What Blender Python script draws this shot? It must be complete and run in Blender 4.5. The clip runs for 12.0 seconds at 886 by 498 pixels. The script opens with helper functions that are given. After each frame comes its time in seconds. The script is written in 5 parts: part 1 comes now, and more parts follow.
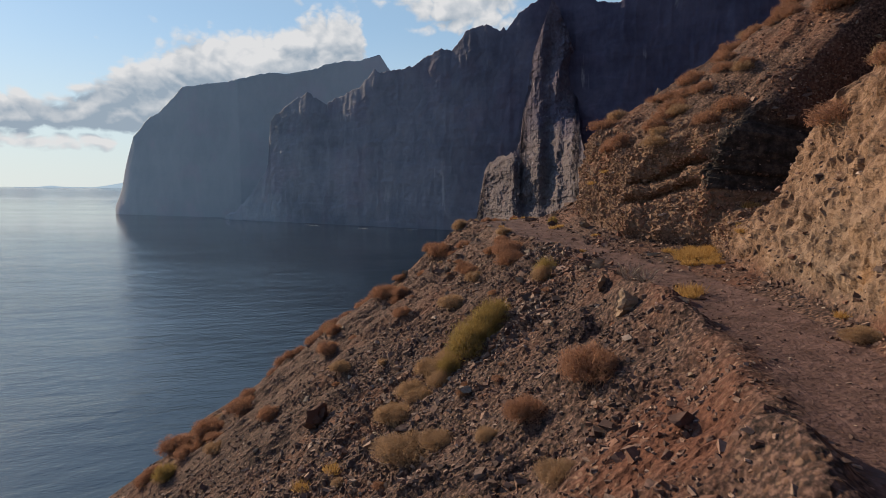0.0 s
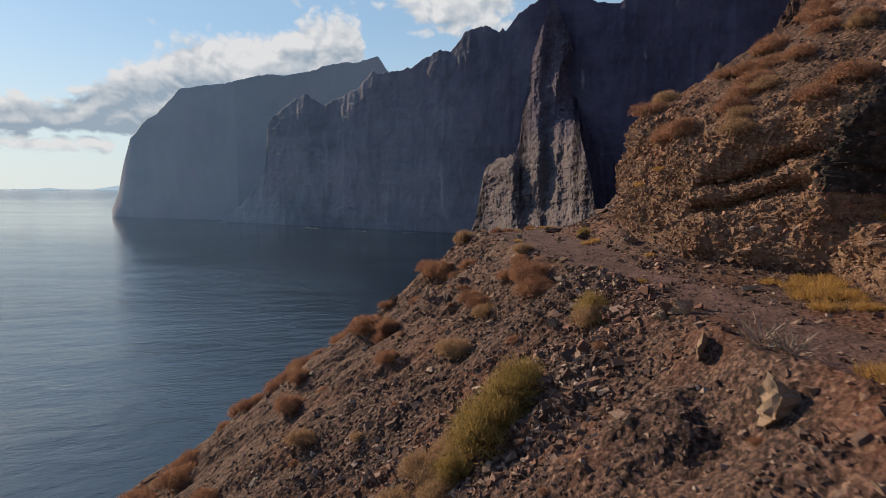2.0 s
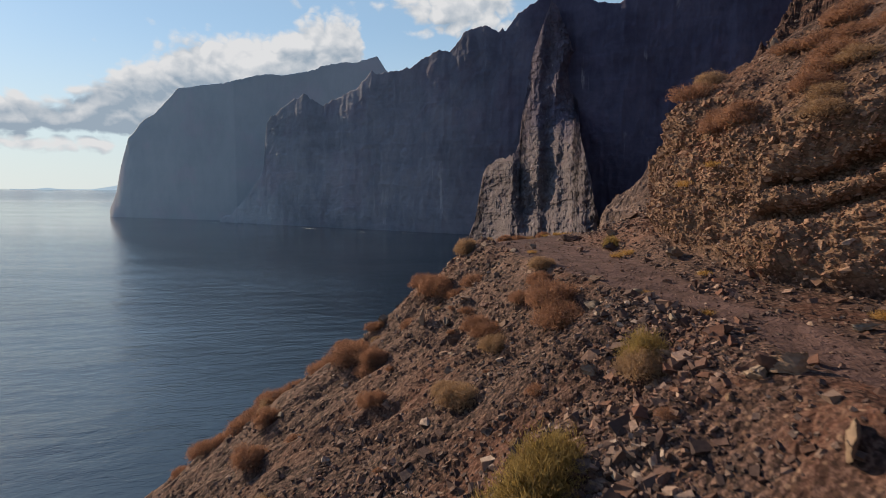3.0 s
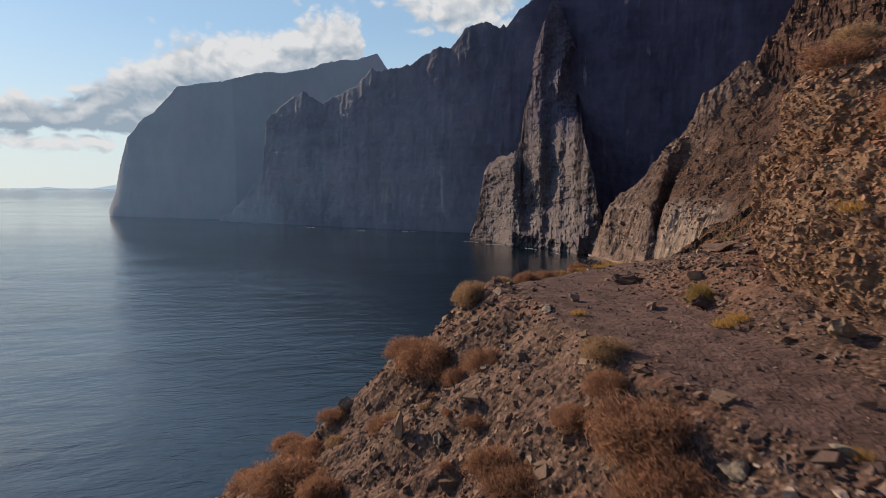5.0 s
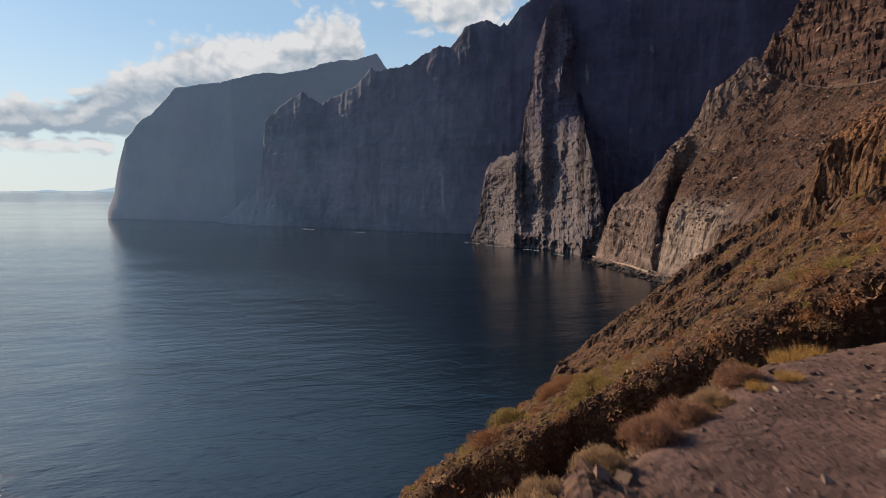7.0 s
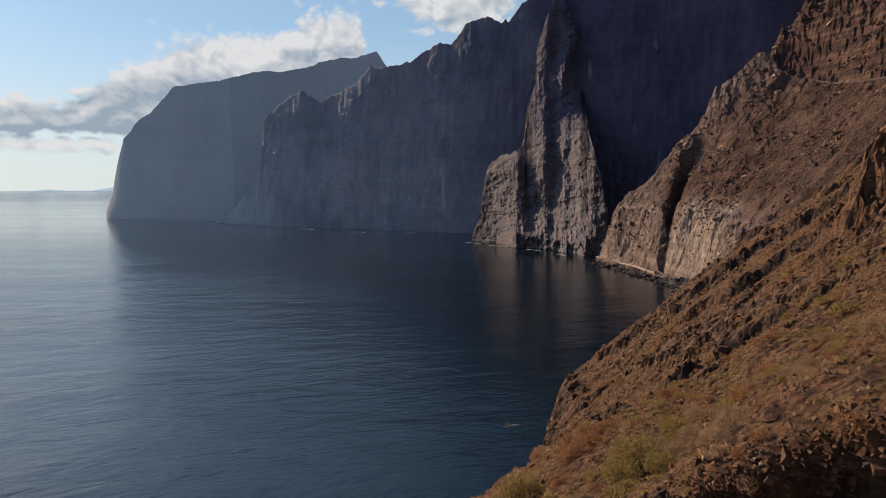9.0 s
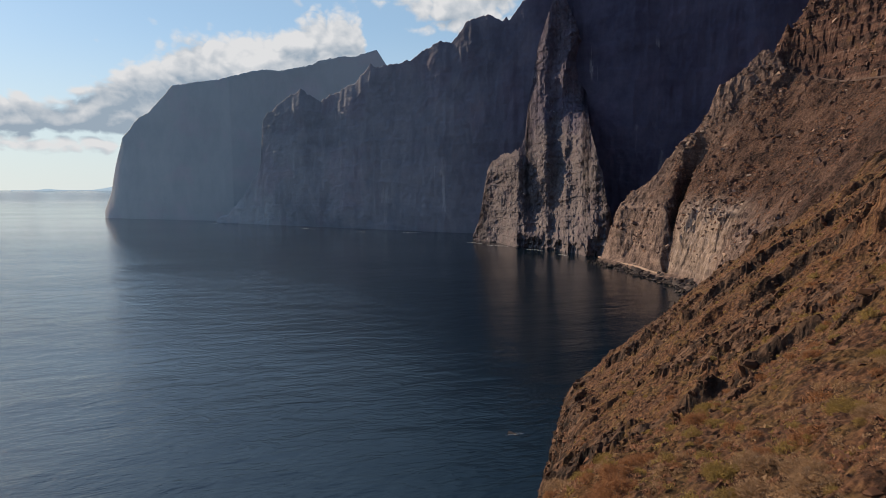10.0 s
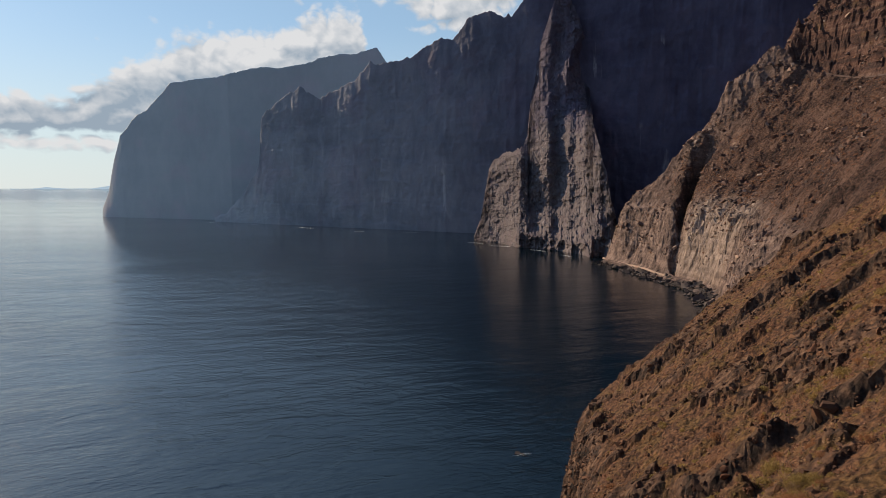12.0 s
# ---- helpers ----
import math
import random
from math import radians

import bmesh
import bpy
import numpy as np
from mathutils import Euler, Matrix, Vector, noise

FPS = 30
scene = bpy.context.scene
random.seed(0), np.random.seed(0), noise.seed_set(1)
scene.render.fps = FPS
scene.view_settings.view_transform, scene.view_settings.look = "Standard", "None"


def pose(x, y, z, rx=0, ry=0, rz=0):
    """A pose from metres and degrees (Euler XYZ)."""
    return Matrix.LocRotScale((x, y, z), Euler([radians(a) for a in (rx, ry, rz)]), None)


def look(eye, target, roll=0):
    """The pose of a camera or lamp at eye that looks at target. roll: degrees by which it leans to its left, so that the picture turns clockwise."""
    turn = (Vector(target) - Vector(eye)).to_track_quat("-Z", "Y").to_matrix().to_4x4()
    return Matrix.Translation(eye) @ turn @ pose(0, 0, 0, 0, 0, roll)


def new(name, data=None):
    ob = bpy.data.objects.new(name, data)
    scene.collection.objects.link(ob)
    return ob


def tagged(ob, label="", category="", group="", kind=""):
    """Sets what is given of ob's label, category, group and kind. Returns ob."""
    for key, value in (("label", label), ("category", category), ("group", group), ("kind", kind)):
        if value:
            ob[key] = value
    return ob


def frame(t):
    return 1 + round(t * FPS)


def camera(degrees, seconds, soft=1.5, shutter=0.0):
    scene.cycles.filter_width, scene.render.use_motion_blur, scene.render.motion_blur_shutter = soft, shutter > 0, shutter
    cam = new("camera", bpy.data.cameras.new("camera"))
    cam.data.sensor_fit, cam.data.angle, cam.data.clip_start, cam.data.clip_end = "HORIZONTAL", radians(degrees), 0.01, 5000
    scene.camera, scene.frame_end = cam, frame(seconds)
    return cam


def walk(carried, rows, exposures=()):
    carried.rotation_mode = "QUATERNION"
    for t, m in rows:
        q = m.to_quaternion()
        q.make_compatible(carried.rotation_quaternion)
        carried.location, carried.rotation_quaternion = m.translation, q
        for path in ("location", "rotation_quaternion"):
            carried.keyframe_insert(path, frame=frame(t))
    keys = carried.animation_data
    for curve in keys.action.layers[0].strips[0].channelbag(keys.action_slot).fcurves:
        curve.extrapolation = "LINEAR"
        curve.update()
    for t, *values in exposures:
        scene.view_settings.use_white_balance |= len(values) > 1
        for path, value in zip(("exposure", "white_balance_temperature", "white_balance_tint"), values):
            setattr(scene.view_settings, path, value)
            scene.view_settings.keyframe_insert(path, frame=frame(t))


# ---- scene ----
from mathutils.bvhtree import BVHTree

cam = camera(70.0, 12.0, soft=0.55, shutter=0.32)
PATH = [
    (0, (0.53, 5.202, 62.628), (0.5, 7.193, 62.437), 0.3),
    (0.5, (0.476, 6.756, 62.637), (0.449, 8.747, 62.447), 0.3),
    (1, (0.451, 8.82, 62.638), (0.424, 10.811, 62.451), 0.3),
    (1.5, (0.441, 10.83, 62.628), (0.414, 12.822, 62.443), 0.3),
    (2, (0.38, 13.187, 62.653), (0.354, 15.178, 62.469), 0.3),
    (2.5, (0.35, 15.413, 62.656), (0.326, 17.405, 62.474), 0.4),
    (3, (0.329, 17.896, 62.654), (0.306, 19.887, 62.472), 0.4),
    (3.2, (0.335, 18.877, 62.669), (0.309, 20.869, 62.486), 0.3),
    (4.8, (0.446, 25.285, 63.236), (0.418, 27.275, 63.044), 0.3),
    (5, (0.451, 26.407, 63.223), (0.424, 28.398, 63.034), 0.2),
    (5.5, (0.466, 29.259, 63.224), (0.437, 31.25, 63.036), 0.1),
    (6, (0.471, 32.131, 63.233), (0.442, 34.122, 63.045), 0.1),
    (6.5, (0.412, 34.929, 63.283), (0.382, 36.92, 63.097), -0.0),
    (7, (0.36, 37.845, 63.416), (0.33, 39.836, 63.229), -0.1),
    (8.8, (0.621, 48.419, 63.463), (0.589, 50.409, 63.272), -0.1),
    (9, (0.711, 49.555, 63.483), (0.677, 51.546, 63.293), -0.2),
    (9.5, (0.733, 52.719, 63.469), (0.698, 54.709, 63.278), -0.2),
    (10, (0.627, 55.951, 63.446), (0.592, 57.941, 63.254), -0.2),
    (10.5, (0.486, 59.146, 63.445), (0.451, 61.136, 63.251), -0.2),
    (11, (0.318, 62.324, 63.452), (0.283, 64.314, 63.259), -0.2),
    (11.5, (0.134, 65.608, 63.433), (0.099, 67.598, 63.238), -0.1),
    (12, (0.008, 68.868, 63.53), (-0.028, 70.858, 63.335), -0.1),
]
walk(cam, [(t, look(eye, target, roll)) for t, eye, target, roll in PATH], [(0, 0.32, 6200, 10), (12, 0.32, 6200, 10)])

# ---- world, sun ----
SUN_AZ, SUN_EL = radians(52), radians(25)      # left of straight ahead, above the horizon
SUN_DIR = Vector((-math.sin(SUN_AZ) * math.cos(SUN_EL), math.cos(SUN_AZ) * math.cos(SUN_EL), math.sin(SUN_EL)))
sun = new("sun", bpy.data.lights.new("sun", "SUN"))
sun.data.energy, sun.data.angle, sun.data.color = 5.0, radians(0.6), (1.0, 0.74, 0.46)
sun.matrix_world = look(SUN_DIR * 100, (0, 0, 0))


class Nodes:
    """Short hand for building node trees."""

    def __init__(self, tree):
        self.tree = tree
        tree.nodes.clear()

    def add(self, kind, **props):
        n = self.tree.nodes.new(kind)
        for key, value in props.items():
            setattr(n, key, value)
        return n

    def put(self, socket, value):
        if isinstance(value, bpy.types.NodeSocket):
            self.tree.links.new(value, socket)
        else:
            socket.default_value = value

    def math(self, op, a, b=0.0, c=0.0, clamp=False):
        n = self.add("ShaderNodeMath", operation=op, use_clamp=clamp)
        for s, v in zip(n.inputs, (a, b, c)):
            self.put(s, v)
        return n.outputs[0]

    def vec(self, op, a, b=(0, 0, 0)):
        n = self.add("ShaderNodeVectorMath", operation=op)
        self.put(n.inputs[0], a), self.put(n.inputs[1], b)
        return n.outputs[0]

    def noise(self, vector, scale, detail=4.0, rough=0.55, distort=0.0):
        n = self.add("ShaderNodeTexNoise")
        self.put(n.inputs["Vector"], vector)
        for key, v in (("Scale", scale), ("Detail", detail), ("Roughness", rough), ("Distortion", distort)):
            n.inputs[key].default_value = v
        return n.outputs[0]

    def voronoi(self, vector, scale, feature="F1"):
        n = self.add("ShaderNodeTexVoronoi", feature=feature)
        self.put(n.inputs["Vector"], vector)
        n.inputs["Scale"].default_value = scale
        return n.outputs[0]

    def span(self, value, a, b, c=0.0, d=1.0):
        n = self.add("ShaderNodeMapRange", interpolation_type="SMOOTHSTEP")
        for s, v in zip(n.inputs, (value, a, b, c, d)):
            self.put(s, v)
        return n.outputs[0]

    def mix(self, f, a, b, blend="MIX"):
        n = self.add("ShaderNodeMix", data_type="RGBA", blend_type=blend)
        self.put(n.inputs[0], f), self.put(n.inputs[6], a), self.put(n.inputs[7], b)
        return n.outputs[2]

    def ramp(self, f, stops):
        n = self.add("ShaderNodeValToRGB")
        el = n.color_ramp.elements
        while len(el) < len(stops):
            el.new(0.5)
        for e, (at, col) in zip(el, stops):
            e.position, e.color = at, (*col, 1)
        self.put(n.inputs[0], f)
        return n.outputs[0]


def rgb(r, g, b):
    return (r, g, b, 1.0)


def build_world():
    world = bpy.data.worlds.new("world")
    scene.world = world
    world.use_nodes = True
    n = Nodes(world.node_tree)
    sky = n.add("ShaderNodeTexSky", sky_type="NISHITA", sun_disc=False, sun_elevation=SUN_EL, sun_rotation=-SUN_AZ,
                air_density=1.0, dust_density=0.25, ozone_density=2.4)
    dirn = n.add("ShaderNodeTexCoord").outputs["Generated"]
    sep = n.add("ShaderNodeSeparateXYZ")
    n.put(sep.inputs[0], dirn)
    x, y, z = sep.outputs
    az = n.math("ARCTAN2", x, y)
    el = n.math("ARCSINE", z)

    def square(v):
        return n.math("MULTIPLY", v, v)

    def over(w, v, k):
        return n.math("DIVIDE", n.math("SUBTRACT", w, v), k)

    # crest of the bank of cloud, which climbs from the left towards the peaks
    top = n.math("ADD", n.math("MULTIPLY_ADD", az, -0.36, 0.231), n.math("MULTIPLY", square(az), -0.92))
    top = n.math("MAXIMUM", n.math("SUBTRACT", top, n.span(az, -0.22, -0.30, 0.0, 0.018)), 0.130)

    def density(dx, dy):
        u, w = n.math("ADD", az, dx), n.math("ADD", el, dy)
        comb = n.add("ShaderNodeCombineXYZ")
        n.put(comb.inputs[0], u), n.put(comb.inputs[1], n.math("MULTIPLY", w, 1.3))
        big = n.math("MULTIPLY_ADD", n.noise(comb.outputs[0], 7.0, 2.0, 0.5), 2.0, -1.0)
        lump = n.math("ABSOLUTE", n.math("MULTIPLY_ADD", n.noise(comb.outputs[0], 15.0, 2.0, 0.5, 0.3), 2.0, -1.0))
        knob = n.math("ABSOLUTE", n.math("MULTIPLY_ADD", n.noise(comb.outputs[0], 40.0, 4.0, 0.5, 0.2), 2.0, -1.0))
        bank = n.math("MINIMUM", over(top, w, 0.030), over(w, 0.074, 0.010))
        bank = n.math("SUBTRACT", n.math("MINIMUM", bank, 1.6), n.span(az, -0.15, -0.11, 0.0, 3.0))
        low = n.math("SUBTRACT", 0.85, n.math("ABSOLUTE", over(w, 0.060, 0.017)))
        low = n.math("SUBTRACT", low, n.span(az, -0.50, -0.42, 0.0, 3.0))
        puff = n.math("SUBTRACT", 1.3, n.math("ADD", square(over(az, 0.015, 0.105)), square(over(w, 0.275, 0.048))))
        small = n.math("SUBTRACT", -0.30, n.math("ABSOLUTE", over(w, n.math("ADD", top, 0.05), 0.07)))
        d = n.math("MAXIMUM", n.math("MAXIMUM", bank, low), n.math("MAXIMUM", puff, small))
        d = n.math("MULTIPLY_ADD", big, 1.3, n.math("MAXIMUM", d, -2.5))
        d = n.math("MULTIPLY_ADD", lump, 2.8, d)
        return n.math("SUBTRACT", n.math("MULTIPLY_ADD", knob, 0.9, d), 0.6)

    d0, d1 = density(0.0, 0.0), density(-0.007, 0.012)
    cover = n.span(d0, -0.1, 0.65)
    lit = n.math("MULTIPLY_ADD", n.math("SUBTRACT", d0, d1), 0.58, 0.80)
    # the bank is greyer the farther below its crest, most of all at its flat seaward base
    sink = n.math("ADD", over(top, el, n.span(az, -0.30, -0.52, 0.085, 0.036)), n.math("MULTIPLY_ADD", n.noise(dirn, 14.0, 3, 0.55), 1.6, -0.8))
    sink = n.math("MULTIPLY", n.span(sink, 0.1, 0.95), n.span(el, 0.064, 0.078))
    lit = n.math("SUBTRACT", lit, n.math("MULTIPLY", sink, n.span(az, -0.30, -0.50, 0.40, 0.78)), clamp=True)
    cloud = n.mix(lit, rgb(0.32, 0.38, 0.44), rgb(0.77, 0.745, 0.715))
    haze = n.span(el, -0.02, 0.26, 1.0, 0.0)
    base = n.mix(1.0, sky.outputs[0], rgb(0.094, 0.105, 0.113), "MULTIPLY")
    base = n.mix(n.span(el, 0.3, 0.9, 0.50, 0.0), base, rgb(0.45, 0.59, 0.67))
    # the sky is brightest round the veiled sun and deepens away from it
    near = n.add("ShaderNodeVectorMath", operation="DOT_PRODUCT")
    n.put(near.inputs[0], dirn), n.put(near.inputs[1], tuple(SUN_DIR))
    glow = n.mix(n.span(near.outputs["Value"], 0.45, 1.0), rgb(0.68, 0.72, 0.78), rgb(1.9, 1.85, 1.8))
    base = n.mix(n.span(el, 0.28, 0.5), base, n.mix(1.0, base, glow, "MULTIPLY"))
    base = n.mix(n.math("MULTIPLY", haze, 0.85), base, rgb(0.72, 0.76, 0.73))
    col = n.mix(n.math("MULTIPLY", cover, 0.97), base, cloud)
    col = n.mix(n.span(el, -0.02, 0.0, 1.0, 0.0), col, rgb(0.30, 0.36, 0.42))
    bg = n.add("ShaderNodeBackground")
    n.put(bg.inputs[0], col)
    bg.inputs[1].default_value = 0.80
    n.put(n.add("ShaderNodeOutputWorld").inputs[0], bg.outputs[0])


build_world()

# ---- materials ----


def material(name):
    m = bpy.data.materials.new(name)
    m.use_nodes = True
    n = Nodes(m.node_tree)
    b = n.add("ShaderNodeBsdfPrincipled")
    n.put(n.add("ShaderNodeOutputMaterial").inputs[0], b.outputs[0])
    b.inputs["Specular IOR Level"].default_value = 0.2
    return m, n, b


def bump(n, b, height, strength, distance):
    k = n.add("ShaderNodeBump")
    k.inputs["Strength"].default_value, k.inputs["Distance"].default_value = strength, distance
    n.put(k.inputs["Height"], height)
    n.put(b.inputs["Normal"], k.outputs[0])


def place(n):
    return n.add("ShaderNodeNewGeometry").outputs["Position"]


def attribute(n, name):
    return n.add("ShaderNodeAttribute", attribute_name=name).outputs["Fac"]


def ground_material():
    """Scree, trodden trail and rocky bank, told apart by how the ground was laid out."""
    m, n, b = material("scree_ground")
    p = place(n)
    fine, mid, big = n.noise(p, 9.0, 6, 0.65), n.noise(p, 1.7, 5, 0.6), n.noise(p, 0.22, 4, 0.55)
    cell = n.voronoi(p, 6.0)
    scree = n.ramp(fine, [(0.40, (0.016, 0.011, 0.010)), (0.5, (0.058, 0.034, 0.028)), (0.60, (0.155, 0.095, 0.076))])
    rust = n.ramp(mid, [(0.3, (0.085, 0.028, 0.014)), (0.7, (0.19, 0.07, 0.035))])
    scree = n.mix(n.span(big, 0.48, 0.64, 0.0, 0.42), scree, rust)
    pebble = n.add("ShaderNodeTexVoronoi")
    shift = n.add("ShaderNodeTexNoise")
    n.put(shift.inputs["Vector"], p)
    shift.inputs["Scale"].default_value = 6.0
    n.put(pebble.inputs["Vector"], n.vec("ADD", p, n.vec("MULTIPLY", shift.outputs["Color"], (0.16, 0.16, 0.16))))
    pebble.inputs["Scale"].default_value = 9.0
    tone = n.add("ShaderNodeSeparateColor")
    n.put(tone.inputs[0], pebble.outputs["Color"])
    tint = n.ramp(tone.outputs[0], [(0.0, (0.014, 0.008, 0.006)), (0.4, (0.055, 0.029, 0.02)), (0.8, (0.125, 0.07, 0.047)), (1.0, (0.26, 0.17, 0.12))])
    scree = n.mix(n.span(pebble.outputs["Distance"], 0.25, 0.55, 0.85, 0.0), scree, tint)
    scree = n.mix(n.span(cell, 0.05, 0.6, 0.25, 0.0), scree, rgb(0.03, 0.02, 0.016))
    earth = n.add("ShaderNodeVectorMath", operation="LENGTH")
    n.put(earth.inputs[0], n.vec("MULTIPLY", n.vec("SUBTRACT", p, (4.0, 15.6, 58.9)), (0.75, 0.36, 0.5)))
    stain = n.math("ADD", earth.outputs["Value"], n.math("MULTIPLY_ADD", mid, 1.6, -0.8))
    scree = n.mix(n.span(stain, 0.5, 1.15, 0.75, 0.0), scree, n.ramp(fine, [(0.35, (0.045, 0.018, 0.012)), (0.65, (0.15, 0.062, 0.037))]))
    trail = n.ramp(mid, [(0.38, (0.074, 0.043, 0.037)), (0.62, (0.132, 0.079, 0.069))])
    trail = n.mix(n.span(fine, 0.58, 0.7, 0.0, 0.5), trail, rgb(0.22, 0.165, 0.14))
    tall = n.vec("MULTIPLY", p, (1, 1, 0.45))
    rock = n.ramp(n.noise(tall, 2.6, 7, 0.65), [(0.34, (0.10, 0.056, 0.035)), (0.5, (0.172, 0.105, 0.069)), (0.66, (0.26, 0.168, 0.112))])
    rock = n.mix(n.span(n.noise(p, 0.6, 4), 0.5, 0.68, 0.0, 0.75), rock, rgb(0.11, 0.058, 0.03))
    rock = n.mix(n.span(n.voronoi(p, 2.2, "DISTANCE_TO_EDGE"), 0.0, 0.05, 0.6, 0.0), rock, rgb(0.05, 0.035, 0.025))
    pale = attribute(n, "pale")
    rock = n.mix(n.math("MULTIPLY", pale, n.span(n.noise(p, 1.6, 8, 0.7), 0.34, 0.60, 0.25, 0.85)), rock, rgb(0.215, 0.155, 0.113))
    rock = n.mix(n.math("MULTIPLY", pale, n.span(n.noise(p, 0.8, 5, 0.6), 0.52, 0.66, 0.0, 0.7)), rock, rgb(0.20, 0.105, 0.045))
    # near-black painted into the hill gully's recess to deepen its shade
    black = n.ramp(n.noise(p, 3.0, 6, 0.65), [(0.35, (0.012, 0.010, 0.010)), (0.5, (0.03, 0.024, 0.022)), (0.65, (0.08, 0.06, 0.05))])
    rock = n.mix(n.span(n.math("MULTIPLY", attribute(n, "shadowed"), n.math("ADD", n.noise(p, 0.9, 4), 0.45)), 0.3, 0.6), rock, black)
    sep = n.add("ShaderNodeSeparateXYZ")
    n.put(sep.inputs[0], p)
    dust = n.math("MULTIPLY", n.math("MULTIPLY", n.span(sep.outputs[1], 32.0, 41.0), n.span(sep.outputs[2], 65.5, 63.0)), n.span(n.noise(p, 2.3, 6, 0.65), 0.38, 0.62))
    scree = n.mix(n.math("MULTIPLY", dust, 0.5), scree, rgb(0.21, 0.125, 0.092))
    col = n.mix(attribute(n, "trail"), scree, trail)
    col = n.mix(attribute(n, "bank"), col, rock)
    n.put(b.inputs["Base Color"], col)
    b.inputs["Roughness"].default_value = 0.92
    h = n.math("ADD", n.math("MULTIPLY", fine, 0.6), n.math("MULTIPLY", mid, 0.9))
    h = n.math("ADD", h, n.math("MULTIPLY", pebble.outputs["Distance"], -0.3))
    bump(n, b, h, 0.9, 0.09)
    return m


def slope_material():
    """Brown scrub slope with dark outcrops."""
    m, n, b = material("scrub_slope")
    p = place(n)
    fine, mid, big = n.noise(p, 1.8, 9, 0.75), n.noise(p, 0.28, 6, 0.6), n.noise(p, 0.035, 4)
    soil = n.ramp(fine, [(0.40, (0.022, 0.012, 0.009)), (0.5, (0.078, 0.038, 0.022)), (0.60, (0.168, 0.087, 0.047))])
    scrub = n.ramp(fine, [(0.40, (0.02, 0.012, 0.006)), (0.6, (0.15, 0.086, 0.035))])
    col = n.mix(n.span(mid, 0.46, 0.6), soil, scrub)
    col = n.mix(n.span(big, 0.5, 0.65, 0.0, 0.4), col, rgb(0.13, 0.058, 0.026))
    rock = n.ramp(n.noise(n.vec("MULTIPLY", p, (1, 1, 0.5)), 0.7, 7, 0.65), [(0.40, (0.014, 0.010, 0.009)), (0.5, (0.062, 0.036, 0.026)), (0.61, (0.16, 0.095, 0.062))])
    col = n.mix(attribute(n, "bank"), col, rock)
    ochre = n.ramp(n.noise(n.vec("MULTIPLY", p, (1, 1, 0.3)), 0.8, 7, 0.66), [(0.40, (0.025, 0.013, 0.009)), (0.5, (0.12, 0.058, 0.03)), (0.61, (0.25, 0.128, 0.064))])
    col = n.mix(attribute(n, "red"), col, ochre)
    # shade of the undercut bank and ledge faces, painted on in black
    black = n.ramp(n.noise(p, 1.2, 7, 0.7), [(0.42, (0.008, 0.007, 0.007)), (0.58, (0.035, 0.026, 0.021))])
    col = n.mix(attribute(n, "shadowed"), col, black)
    n.put(b.inputs["Base Color"], col)
    b.inputs["Roughness"].default_value = 0.95
    h = n.math("ADD", n.math("MULTIPLY", fine, 0.8), n.math("MULTIPLY", n.voronoi(p, 1.3), -0.6))
    bump(n, b, h, 0.8, 0.55)
    return m


def cliff_material(name, tones, deep_tones, strata, fine_scale, relief=0.9, streaks=0.0):
    """Basalt cliff: flutes that run down the face, level beds, streaks; two sets of tones mixed by a mask."""
    m, n, b = material(name)
    p = place(n)
    tall = n.vec("MULTIPLY", p, (1, 1, 0.6))
    flat = n.vec("MULTIPLY", p, (0.12, 0.12, 1))
    flute = n.noise(tall, fine_scale, 9, 0.68, 0.4)
    bed = n.noise(flat, strata, 5, 0.6)
    blotch = n.noise(p, fine_scale * 0.16, 5, 0.6)
    v = n.math("ADD", n.math("MULTIPLY", flute, 0.38), n.math("ADD", n.math("MULTIPLY", bed, 0.16), n.math("MULTIPLY", blotch, 0.46)))
    stops = (0.41, 0.5, 0.59)
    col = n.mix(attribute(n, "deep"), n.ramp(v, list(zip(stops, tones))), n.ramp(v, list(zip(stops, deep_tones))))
    # reddish beds, and pale streaks where seeps have run down the face
    col = n.mix(n.span(n.noise(p, fine_scale * 0.35, 4, 0.6), 0.5, 0.66, 0.0, 0.5), col, rgb(1.10, 0.95, 1.0), "MULTIPLY")
    run = n.math("MULTIPLY", n.span(n.noise(n.vec("MULTIPLY", p, (1, 1, 0.13)), fine_scale * 1.1, 4, 0.6, 0.6), 0.61, 0.70), n.span(n.noise(p, fine_scale * 0.3, 3, 0.6), 0.53, 0.66))
    col = n.mix(n.math("MULTIPLY", run, streaks), col, rgb(0.42, 0.40, 0.42))
    n.put(b.inputs["Base Color"], col)
    b.inputs["Roughness"].default_value = 0.95
    b.inputs["Specular IOR Level"].default_value = 0.15
    h = n.math("ADD", flute, n.math("MULTIPLY", bed, 0.6))
    bump(n, b, h, relief, 0.35 / fine_scale)
    return m


